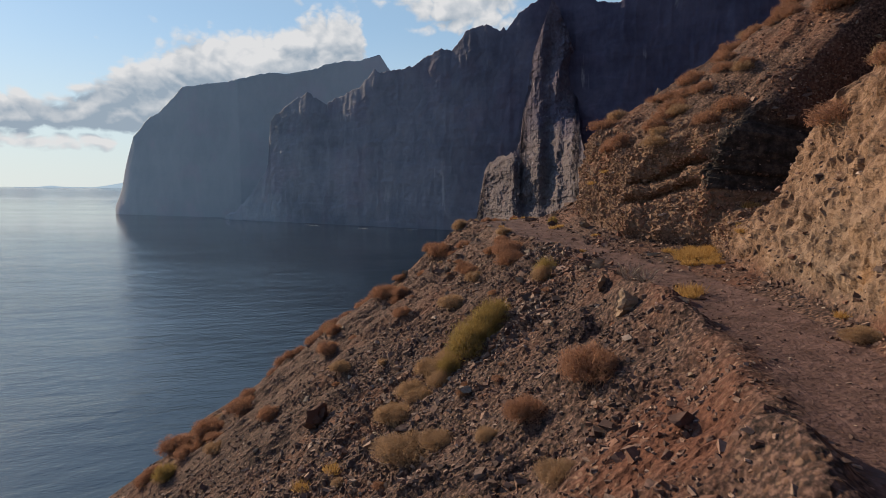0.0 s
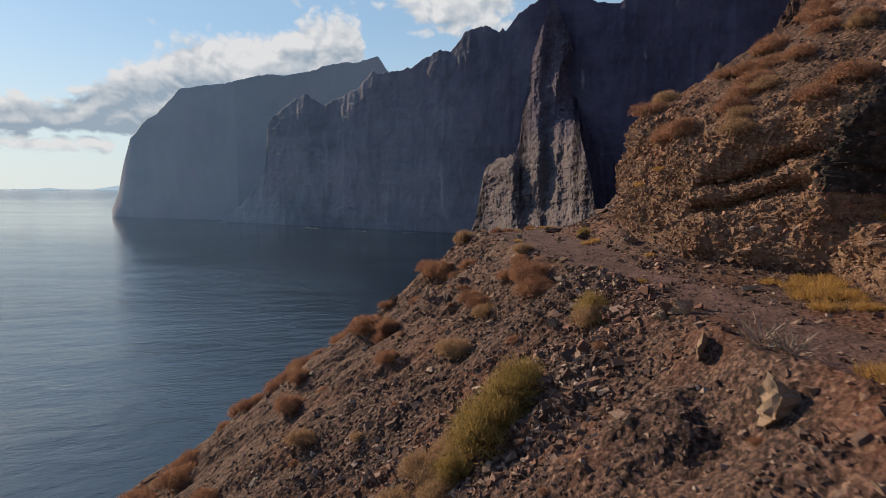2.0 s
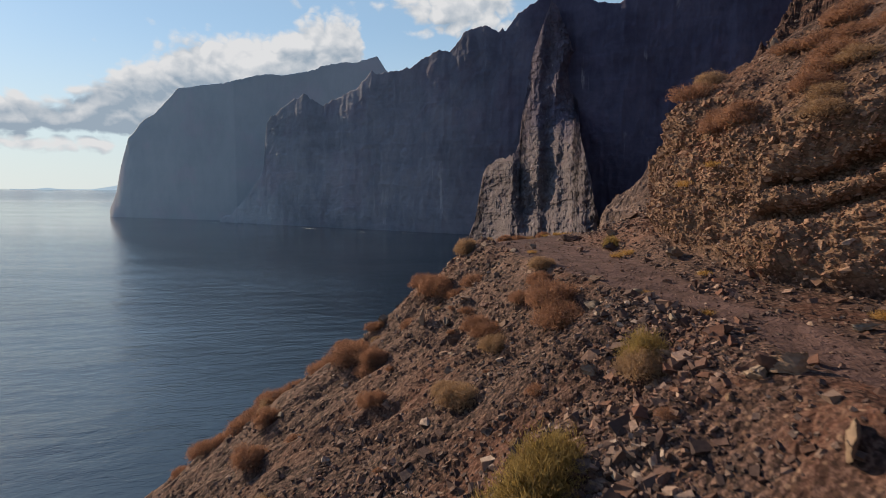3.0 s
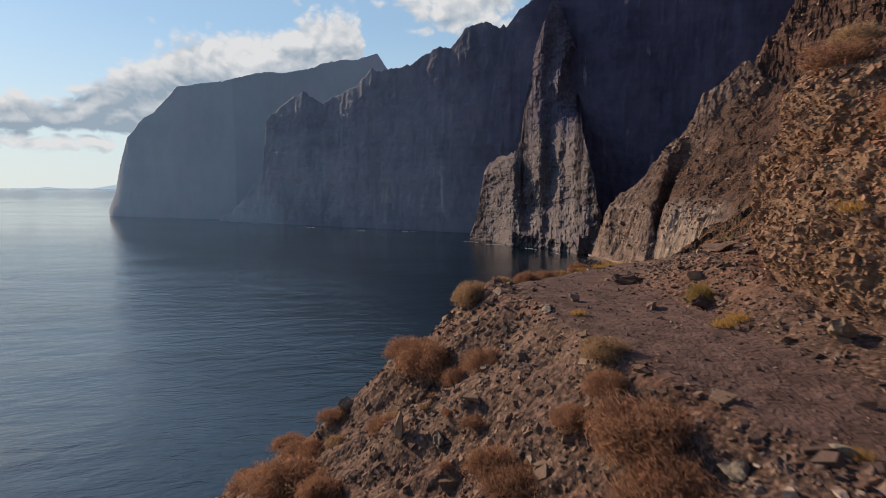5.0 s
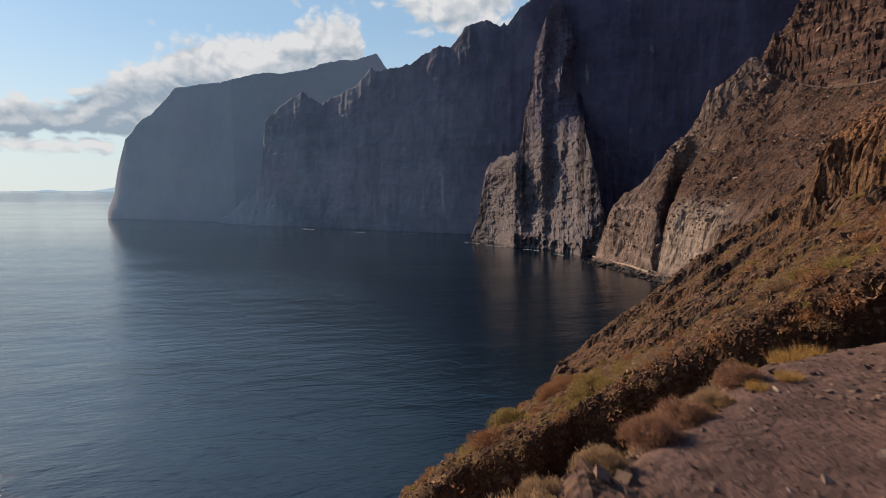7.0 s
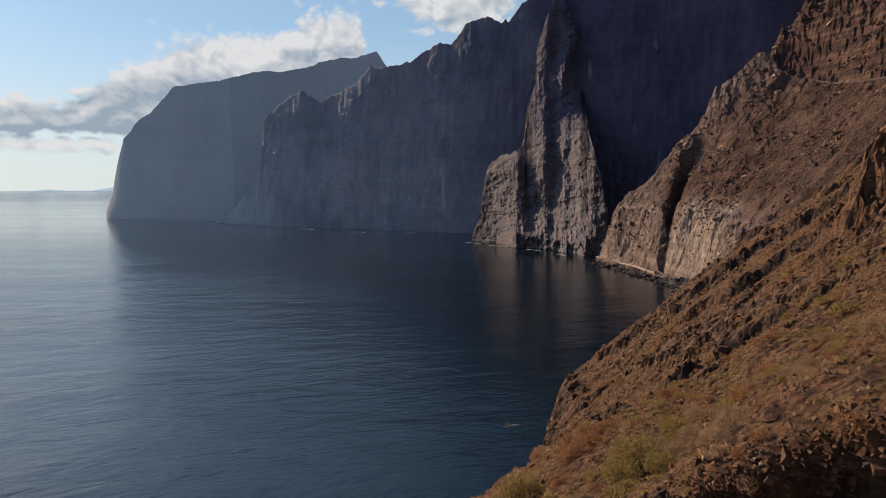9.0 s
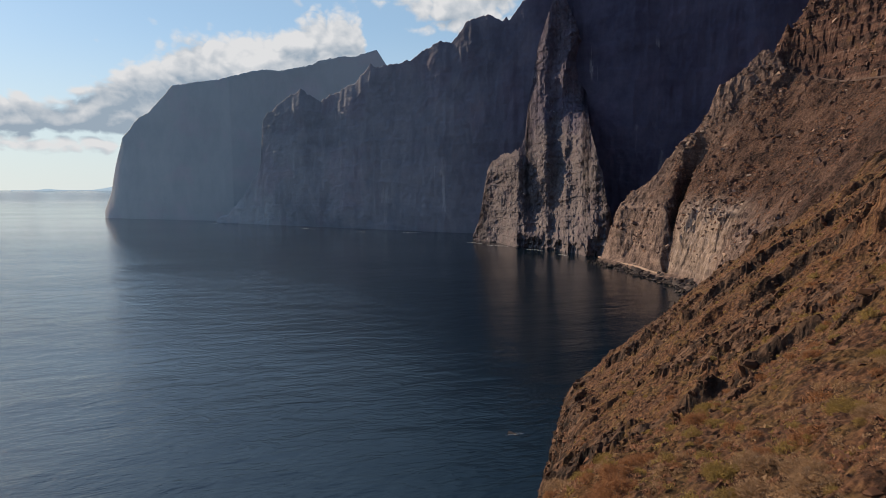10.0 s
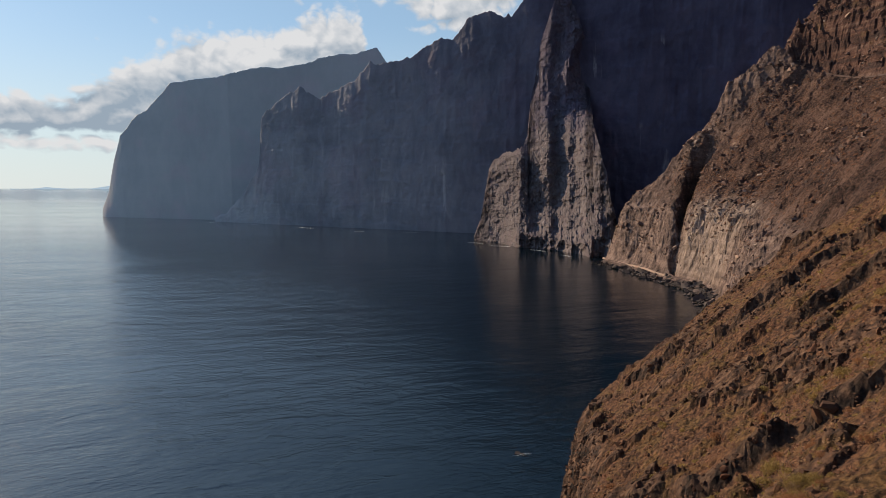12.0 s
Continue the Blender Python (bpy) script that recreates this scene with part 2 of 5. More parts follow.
def cove_material():
    """Grey sea cliff, brown talus, red lava beds, by height and gradient."""
    m, n, b = material("cove_cliff_rock")
    p = place(n)
    tall = n.vec("MULTIPLY", p, (1, 1, 0.75))
    flat = n.vec("MULTIPLY", p, (0.06, 0.06, 1))
    flute, bed, fine = n.noise(tall, 0.22, 9, 0.7, 0.3), n.noise(flat, 0.22, 5, 0.6), n.noise(p, 0.9, 8, 0.7)
    blotch = n.noise(p, 0.05, 5, 0.6)
    grey = n.ramp(n.math("ADD", n.math("MULTIPLY", flute, 0.7), n.math("MULTIPLY", bed, 0.3)),
                  [(0.40, (0.06, 0.043, 0.039)), (0.5, (0.135, 0.094, 0.082)), (0.60, (0.25, 0.18, 0.152))])
    talus = n.ramp(n.math("ADD", n.math("MULTIPLY", fine, 0.6), n.math("MULTIPLY", blotch, 0.4)),
                   [(0.41, (0.02, 0.013, 0.011)), (0.48, (0.074, 0.041, 0.032)), (0.54, (0.132, 0.076, 0.057)), (0.61, (0.20, 0.125, 0.094))])
    red = n.ramp(n.math("ADD", n.math("MULTIPLY", flute, 0.35), n.math("MULTIPLY", bed, 0.65)),
                 [(0.36, (0.02, 0.014, 0.013)), (0.47, (0.052, 0.029, 0.025)), (0.54, (0.09, 0.046, 0.035)), (0.62, (0.14, 0.088, 0.07))])
    red = n.mix(n.span(n.noise(p, 0.03, 4, 0.6), 0.62, 0.70, 0.0, 0.5), red, rgb(0.13, 0.075, 0.03))
    chalk = n.ramp(n.math("ADD", n.math("MULTIPLY", n.noise(n.vec("MULTIPLY", p, (1, 1, 0.2)), 0.3, 7, 0.65), 0.6), n.math("MULTIPLY", bed, 0.4)), [(0.38, (0.09, 0.066, 0.055)), (0.47, (0.205, 0.155, 0.13)), (0.6, (0.33, 0.26, 0.222))])
    col = n.mix(attribute(n, "talus"), n.mix(attribute(n, "chalky"), grey, chalk), talus)
    col = n.mix(attribute(n, "red"), col, red)
    n.put(b.inputs["Base Color"], col)
    b.inputs["Roughness"].default_value = 0.92
    relief = n.mix(attribute(n, "talus"), flute, fine)
    bump(n, b, n.math("ADD", relief, n.math("MULTIPLY", fine, 0.4)), 1.0, 2.2)
    return m


def water_material():
    m, n, b = material("sea_water")
    p = place(n)
    turn = n.add("ShaderNodeVectorRotate", rotation_type="Z_AXIS")
    n.put(turn.inputs["Vector"], p)
    turn.inputs["Angle"].default_value = radians(-22)
    q = n.vec("MULTIPLY", turn.outputs[0], (0.50, 1.0, 1.0))
    swell, wave, chop, ripple = n.noise(q, 0.035, 2, 0.5, 0.3), n.noise(q, 0.13, 3, 0.55, 0.5), n.noise(q, 0.55, 4, 0.6, 0.3), n.noise(p, 2.2, 3, 0.6)
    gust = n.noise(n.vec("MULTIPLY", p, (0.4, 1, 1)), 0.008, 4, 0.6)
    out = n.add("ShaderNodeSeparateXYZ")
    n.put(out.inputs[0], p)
    # open sea beyond the dark sheltered cove, its base colour lightened for haze
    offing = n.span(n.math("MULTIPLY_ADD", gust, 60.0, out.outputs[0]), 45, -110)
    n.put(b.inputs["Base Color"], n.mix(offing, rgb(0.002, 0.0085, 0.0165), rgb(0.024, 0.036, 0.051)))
    b.inputs["Specular IOR Level"].default_value = 0.5
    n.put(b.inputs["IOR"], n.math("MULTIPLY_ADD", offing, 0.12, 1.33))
    n.put(b.inputs["Roughness"], n.math("MULTIPLY", n.span(gust, 0.35, 0.7, 0.15, 0.19), n.span(out.outputs[1], 250, 1000, 1.0, 0.6)))
    h = n.math("ADD", n.math("MULTIPLY", swell, 2.2), n.math("ADD", n.math("MULTIPLY", wave, 1.5), n.math("ADD", n.math("MULTIPLY", chop, 0.55), n.math("MULTIPLY", ripple, 0.08))))
    h = n.math("MULTIPLY", n.math("MULTIPLY", h, n.span(gust, 0.32, 0.62, 0.55, 1.15)), n.span(out.outputs[1], 250, 1100, 1.0, 0.06))
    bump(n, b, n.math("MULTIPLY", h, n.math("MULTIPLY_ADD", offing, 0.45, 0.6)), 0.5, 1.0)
    return m


def stone_material(name, tones):
    m, n, b = material(name)
    g = n.add("ShaderNodeNewGeometry")
    o = n.add("ShaderNodeObjectInfo")
    r = n.math("FRACT", n.math("ADD", g.outputs["Random Per Island"], o.outputs["Random"]))
    p = g.outputs["Position"]
    col = n.ramp(r, [(i / (len(tones) - 1), t) for i, t in enumerate(tones)])
    iron = n.span(n.noise(p, 0.25, 4, 0.6), 0.47, 0.62, 0.0, 0.32)
    col = n.mix(iron, col, rgb(1.22, 0.82, 0.68), "MULTIPLY")
    grain = n.noise(p, 14.0, 6, 0.65)
    col = n.mix(n.span(grain, 0.35, 0.7, 0.38, 0.0), col, rgb(0.04, 0.031, 0.027))
    n.put(b.inputs["Base Color"], col)
    b.inputs["Roughness"].default_value = 0.9
    bump(n, b, grain, 0.6, 0.03)
    return m


def plant_material(name, a, c):
    m, n, b = material(name)
    g = n.add("ShaderNodeNewGeometry")
    o = n.add("ShaderNodeObjectInfo")
    r = n.math("FRACT", n.math("ADD", g.outputs["Random Per Island"], o.outputs["Random"]))
    col = n.mix(r, rgb(*a), rgb(*c))
    col = n.mix(n.span(n.noise(g.outputs["Position"], 3.0, 3), 0.4, 0.7, 0.0, 0.4), col, rgb(*[v * 0.6 for v in a]))
    n.put(b.inputs["Base Color"], col)
    b.inputs["Roughness"].default_value = 0.8
    b.inputs["Specular IOR Level"].default_value = 0.2
    tr = n.add("ShaderNodeBsdfTranslucent")
    n.put(tr.inputs[0], col)
    ms = n.add("ShaderNodeMixShader")
    ms.inputs[0].default_value = 0.5
    n.put(ms.inputs[1], b.outputs[0]), n.put(ms.inputs[2], tr.outputs[0])
    out = [k for k in m.node_tree.nodes if k.bl_idname == "ShaderNodeOutputMaterial"][0]
    n.put(out.inputs[0], ms.outputs[0])
    return m


def plain_material(name, col, rough=0.8):
    m, n, b = material(name)
    p = place(n)
    c = n.mix(n.noise(p, 2.0, 4), rgb(*[v * 0.8 for v in col]), rgb(*col))
    n.put(b.inputs["Base Color"], c)
    b.inputs["Roughness"].default_value = rough
    return m


GROUND = ground_material()
SLOPE = slope_material()
# haze is painted into the wall's rock: pale blue-grey tones for its far end
WALL_ROCK = cliff_material("hazed_wall_rock", [(0.34, 0.36, 0.395), (0.42, 0.44, 0.475), (0.49, 0.505, 0.53)],
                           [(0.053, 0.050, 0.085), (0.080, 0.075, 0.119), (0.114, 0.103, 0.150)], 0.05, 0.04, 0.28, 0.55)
# the cape's pale blue-grey is air haze painted into its base colour
CAPE_ROCK = cliff_material("hazed_cape_rock", [(0.43, 0.455, 0.485), (0.465, 0.49, 0.515), (0.50, 0.52, 0.54)],
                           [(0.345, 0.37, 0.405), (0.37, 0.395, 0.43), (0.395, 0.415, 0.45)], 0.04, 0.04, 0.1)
BUTTRESS_ROCK = cliff_material("pale_cliff_rock", [(0.086, 0.075, 0.083), (0.118, 0.101, 0.108), (0.160, 0.137, 0.142)],
                               [(0.078, 0.069, 0.098), (0.098, 0.086, 0.118), (0.13, 0.112, 0.145)], 0.07, 0.24, 0.8, 0.8)
COVE_ROCK = cove_material()
WATER = water_material()
STONE = stone_material("scree_stone", [(0.047, 0.034, 0.032), (0.15, 0.093, 0.075), (0.085, 0.058, 0.053), (0.26, 0.18, 0.142), (0.058, 0.042, 0.042), (0.17, 0.088, 0.06), (0.42, 0.33, 0.27)])
BANK_STONE = stone_material("bank_stone", [(0.15, 0.083, 0.059), (0.27, 0.16, 0.108), (0.20, 0.11, 0.074), (0.34, 0.215, 0.15), (0.24, 0.13, 0.08)])
TAN_STONE = stone_material("tan_stone", [(0.22, 0.155, 0.105), (0.31, 0.225, 0.16), (0.26, 0.18, 0.12)])
DUSTY_STONE = stone_material("dusty_stone", [(0.13, 0.085, 0.062), (0.24, 0.165, 0.12), (0.18, 0.12, 0.09), (0.33, 0.245, 0.185), (0.10, 0.07, 0.056)])
WET_STONE = stone_material("dark_shore_stone", [(0.03, 0.027, 0.028), (0.075, 0.063, 0.06), (0.045, 0.039, 0.04), (0.12, 0.10, 0.094)])
CRAG = stone_material("crag_rock", [(0.03, 0.016, 0.011), (0.11, 0.052, 0.028), (0.055, 0.029, 0.019), (0.19, 0.10, 0.055), (0.07, 0.036, 0.024)])
PALE_STONE = stone_material("pale_stone", [(0.20, 0.165, 0.13), (0.32, 0.265, 0.205), (0.25, 0.175, 0.115)])
RED_TWIG = plant_material("red_twig", (0.25, 0.122, 0.062), (0.37, 0.195, 0.104))
RUST_TWIG = plant_material("rust_twig", (0.23, 0.125, 0.08), (0.38, 0.212, 0.142))
TAN_TWIG = plant_material("tan_twig", (0.27, 0.175, 0.105), (0.43, 0.295, 0.185))
OLIVE_TWIG = plant_material("olive_twig", (0.215, 0.155, 0.058), (0.37, 0.27, 0.10))
GOLD_GRASS = plant_material("gold_grass", (0.27, 0.15, 0.05), (0.55, 0.36, 0.13))
WOOD_TWIG = plain_material("dry_wood", (0.30, 0.24, 0.19))
# haze over the island is put into a pale colour and a faint glow
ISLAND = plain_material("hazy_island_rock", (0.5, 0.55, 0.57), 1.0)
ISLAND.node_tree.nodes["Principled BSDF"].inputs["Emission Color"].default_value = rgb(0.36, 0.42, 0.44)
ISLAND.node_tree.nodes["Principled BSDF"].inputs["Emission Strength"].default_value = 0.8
CACTUS = plain_material("cactus_skin", (0.24, 0.25, 0.14))
FOAM = plain_material("sea_foam", (0.72, 0.75, 0.77))

# ---- noise and mesh helpers ----
RNG = np.random.default_rng(7)
TABLE = RNG.random(65536)


def lattice(ix, iy, iz, seed):
    h = (ix * 73856093) ^ (iy * 19349663) ^ (iz * 83492791) ^ (seed * 2654435761)
    h = (h ^ (h >> 13)) * 1274126177
    return TABLE[(h ^ (h >> 16)) & 65535]


def vnoise(x, y, z, seed=0):
    """Smooth value noise in 0..1."""
    x, y, z = np.broadcast_arrays(np.asarray(x, float), np.asarray(y, float), np.asarray(z, float))
    fx, fy, fz = np.floor(x), np.floor(y), np.floor(z)
    ix, iy, iz = fx.astype(np.int64), fy.astype(np.int64), fz.astype(np.int64)
    tx, ty, tz = [t * t * t * (t * (t * 6 - 15) + 10) for t in (x - fx, y - fy, z - fz)]
    out = 0
    for dx in (0, 1):
        for dy in (0, 1):
            for dz in (0, 1):
                w = (tx if dx else 1 - tx) * (ty if dy else 1 - ty) * (tz if dz else 1 - tz)
                out = out + w * lattice(ix + dx, iy + dy, iz + dz, seed)
    return out


def fbm(x, y, z, octaves=5, seed=0, rough=0.5, ridged=False):
    """Sum of octaves, in about -1..1; ridged: sharp crests."""
    total, amp, norm = 0.0, 1.0, 0.0
    for k in range(octaves):
        v = vnoise(x, y, z, seed + k) * 2 - 1
        total = total + amp * ((1 - 2 * np.abs(v)) if ridged else v)
        norm += amp
        amp *= rough
        x, y, z = x * 2.03 + 5.1, y * 2.03 + 1.7, z * 2.03 + 9.2
    return total / norm


def smooth(t, a, b):
    t = np.clip((t - a) / (b - a), 0, 1)
    return t * t * (3 - 2 * t)


def softplus(t, k):
    return k * np.logaddexp(0, t / k)


def sheet(name, P, mat, attrs=(), flip=False):
    """A grid of places (rows, columns, 3) as one mesh."""
    nu, nv = P.shape[:2]
    me = bpy.data.meshes.new(name)
    i = np.arange(nu * nv).reshape(nu, nv)
    q = np.stack([i[:-1, :-1], i[1:, :-1], i[1:, 1:], i[:-1, 1:]], -1).reshape(-1, 4)
    if flip:
        q = q[:, ::-1]
    fill(me, P.reshape(-1, 3), q)
    for key, v in attrs:
        a = me.attributes.new(key, "FLOAT", "POINT")
        a.data.foreach_set("value", np.clip(v, 0, 1).astype(np.float32).ravel())
    me.polygons.foreach_set("use_smooth", np.ones(len(q), bool))
    me.materials.append(mat)
    me.update()
    return new(name, me)


def fill(me, verts, faces):
    """Vertices (n, 3) and faces (m, k) of one size into a mesh."""
    faces = np.ascontiguousarray(faces, np.int32)
    m, k = faces.shape
    me.vertices.add(len(verts))
    me.vertices.foreach_set("co", np.ascontiguousarray(verts, np.float32).ravel())
    me.loops.add(m * k)
    me.loops.foreach_set("vertex_index", faces.ravel())
    me.polygons.add(m)
    me.polygons.foreach_set("loop_start", np.arange(0, m * k, k, dtype=np.int32))
    me.polygons.foreach_set("use_smooth", np.zeros(m, bool))
    me.update(calc_edges=True)


def steps(*spans):
    """Numbers from spans of (start, end, step), joined."""
    return np.unique(np.concatenate([np.arange(a, b + 1e-6, s) for a, b, s in spans]).round(4))


def along(y, *pairs):
    """Linear between pairs of (y, value)."""
    a = np.array(pairs, float)
    return np.interp(y, a[:, 0], a[:, 1])


# ---- water and far land ----


def build_water():
    xs = steps((-5200, -600, 200), (-600, 600, 60), (600, 3000, 200))
    ys = steps((-600, 600, 60), (600, 2600, 100), (2600, 4600, 80))
    X, Y = np.meshgrid(xs, ys, indexing="ij")
    Z = 57.5 * smooth(Y, 2700, 4600)        # the curve of the sea carries it up to the horizon
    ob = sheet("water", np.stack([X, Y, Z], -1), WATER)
    tagged(ob, "calm deep blue sea reaching the horizon, lightly rippled", "sea", kind="structure")


def curtain(name, mat, label, base, top, lean, flutes, nu, nv, seed, rough, ragged, grain=1.0, steep=1.0, deep=None):
    """A cliff between a base line on the water and a crest line, with buttresses and flutes."""
    u, v = np.linspace(0, 1, nu), np.linspace(0, 1, nv)
    span = [top[k][0] / (top[k][1] - 40) for k in (0, -1)]

    def line(points):
        a = np.array(points, float)
        az = np.maximum.accumulate(a[:, 0] / (a[:, 1] - 40) + 1e-5 * np.arange(len(a)))     # seen from over the headland
        return np.stack([np.interp(span[0] + u * (span[1] - span[0]), az, a[:, k]) for k in range(a.shape[1])], -1)

    B, T = line(base), line(top)
    k = (B[:, 1] - 40 + steep * (T[:, 1] - B[:, 1])) / (T[:, 1] - 40)      # draws the crest forward: a steeper face
    T = (T - (0, 40, 63)) * k[:, None] + (0, 40, 63)
    U, V = np.meshgrid(u, v, indexing="ij")
    h = (V ** lean)[..., None]
    P = np.empty((nu, nv, 3))
    P[..., :2] = B[:, None, :2] * (1 - h) + T[:, None, :2] * h
    P[..., 2] = -12 + (T[:, None, 2] + 12) * V
    d = B[-1, :2] - B[0, :2]
    nrm = np.array([d[1], -d[0]]) / np.hypot(*d)
    s = ((B[:, 0] * d[0] + B[:, 1] * d[1]) / np.hypot(*d))[:, None] + 0 * V
    edge = np.minimum(1, np.minimum(V * 6 + 0.25, (1 - V) * 8 + 0.15))
    z = P[..., 2]
    a = fbm(s / flutes, z / (flutes * 3), 0 * s, 4, seed, 0.5) * flutes * 0.55
    c = fbm(s / (flutes * 0.22), z / (flutes * 0.9), 0 * s + 3, 5, seed + 20, 0.6, True) * flutes * 0.16
    d2 = fbm(s / (flutes * 0.12), z / (flutes * 0.12), 0 * s + 7, 4, seed + 30, 0.6) * flutes * 0.07 * grain
    tier = z / (flutes * 0.55) + 0.5 * fbm(s / (flutes * 2), z / flutes, 0 * s, 3, seed + 40)
    beds = ((tier % 1.0) ** 2 - 0.33) * flutes * 0.05 * min(grain, 1) + d2
    off = (a + c + beds) * edge * rough
    P[..., :2] += off[..., None] * nrm
    P[..., 2] += (fbm(s / (flutes * 0.35), 0 * s, 0 * s, 5, seed + 60, 0.6, True) - 0.2) * flutes * ragged * smooth(V, 0.75, 1)
    # the land behind the crest, so that the cliff has body
    back = P[:, -1:, :] + np.array([0, 220.0, -260.0])
    P = np.concatenate([P, back], 1)
    tone_mix = 0 * P[..., 0]
    # haze put into the colour: palest at the left and low down
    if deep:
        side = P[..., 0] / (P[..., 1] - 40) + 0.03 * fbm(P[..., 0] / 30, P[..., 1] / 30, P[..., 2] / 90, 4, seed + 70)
        tone_mix = along(side + 0.10 * (P[..., 2] / 300 - 0.4), *deep)
    ob = sheet(name, P, mat, (("deep", tone_mix),))
    tagged(ob, label, "cliff", kind="structure")


def build_buttress():
    """A fluted spur in front of the great wall: a shoulder, a tall shaft and a broad right-hand rib, each sheer on its right flank."""
    az, v = np.linspace(0.030, 0.252, 330), np.linspace(0, 1, 430)
    crest = along(az, (0.030, 4), (0.040, 25), (0.048, 66), (0.0535, 86), (0.060, 95), (0.088, 104), (0.1055, 112), (0.111, 135), (0.114, 172), (0.120, 212), (0.129, 243), (0.142, 272), (0.156, 308), (0.165, 300), (0.183, 265), (0.196, 236),
                  (0.202, 180), (0.207, 128), (0.218, 100), (0.228, 78), (0.235, 50), (0.243, 34), (0.252, 8))
    crest = crest + 7 * fbm(az * 90, 0 * az, 0 * az, 5, 23, 0.6, True) * smooth(crest, 10, 60)
    A, V = np.meshgrid(az, v, indexing="ij")
    z = -8 + (crest[:, None] + 8) * V
    foot = along(A, (0.030, 792), (0.06, 760), (0.10, 716), (0.125, 712), (0.165, 694), (0.20, 668), (0.252, 632))
    up = smooth(z, 85, 215)
    d = (foot + 0.55 * np.maximum(z, 0)) * (1 - up) + (along(A, (0.03, 890), (0.1, 850), (0.15, 826), (0.2, 797), (0.252, 785)) + 0.05 * z) * up
    # above the shoulder the flanks run back into the great wall
    W = A + 0.009 * fbm(A * 25, z / 22, 0 * z, 5, 20, 0.65)
    d = d + 46 * up * (1 - smooth(W, 0.095, 0.130) * (1 - smooth(W, 0.165, 0.206)))
    s = A * 700
    low = smooth(z, 40, 85)

    def rib(line, width, tall, sheer=0.5):
        """Swells from its left edge to its crest, then falls off sharply."""
        t = (A - along(z, *line) - 0.006 * fbm(z / 20, A * 40, 0 * z, 5, 29, 0.7)) / width
        return tall * np.where(t < 0, np.clip(1 + t, 0, 1) ** 1.2, 1 - smooth(t, 0, sheer))

    d = d - rib([(0, 0.098), (110, 0.092)], 0.042, 9) * (1 - smooth(z, 95, 118)) * (0.3 + 0.7 * low)
    d = d - rib([(0, 0.142), (130, 0.136), (240, 0.140), (330, 0.150)], 0.026, 17, 0.8) * (1 - 0.3 * smooth(z, 110, 200)) * (0.25 + 0.75 * low)
    d = d - rib([(0, 0.205), (60, 0.215), (100, 0.219), (150, 0.205)], 0.058, 27, 0.6) * (1 - smooth(z, 120, 165))
    d = d - rib([(0, 0.236), (80, 0.231)], 0.012, 14) * (1 - smooth(z, 55, 85))
    d = d - rib([(0, 0.170), (140, 0.172)], 0.020, 8) * (1 - smooth(z, 100, 190)) * (0.3 + 0.7 * low)
    d = d - rib([(200, 0.165), (265, 0.190)], 0.022, 13) * smooth(z, 170, 200)
    d = d - 26 * smooth(50 - z, 0, 45) * smooth(A, 0.07, 0.10) * (1 - smooth(A, 0.235, 0.25)) * (0.7 + 0.6 * fbm(s / 22, z / 30, 0 * s, 4, 30, 0.6, True))
    body = np.minimum(1, (1 - V) * 10 + 0.2)
    rough = 2.6 * fbm(s / 15, z / 45, 0 * s, 5, 24, 0.62, True) + 7.0 * fbm(s / 17, z / 14, 0 * s, 4, 22, 0.6) + 3.0 * fbm(s / 6, z / 7, 0 * s, 5, 25, 0.68) + 1.3 * fbm(s / 2.4, z / 4, 0 * s, 3, 28, 0.6, True)
    rough = rough + 4.0 * up * fbm(s / 8, z / 60, 0 * s, 4, 21, 0.6, True)
    tier = z / 13 + 0.8 * fbm(s / 30, z / 20, 0 * s, 3, 26)
    d = d - body * (rough + 1.0 * (1 - tier % 1.0) ** 2) * (1 - 0.4 * up)
    x, y = d * np.sin(np.arctan(A)), 40 + d * np.cos(np.arctan(A))
    P = np.stack([x, y, z], -1)
    P = np.concatenate([P, P[:, -1:] + np.array([0, 120.0, -120.0])], 1)
    tone_mix = np.concatenate([smooth(z + 45 * fbm(s / 12, z / 26, 0 * s, 4, 27), 95, 175), 0 * z[:, -1:]], 1)
    ob = sheet("cliff_buttress", P, BUTTRESS_ROCK, (("deep", tone_mix),))
    ob.data.polygons.foreach_set("use_smooth", np.zeros(len(ob.data.polygons), bool))
    tagged(ob, "pale grey fluted rock buttress lit by the low sun", "cliff", kind="structure")


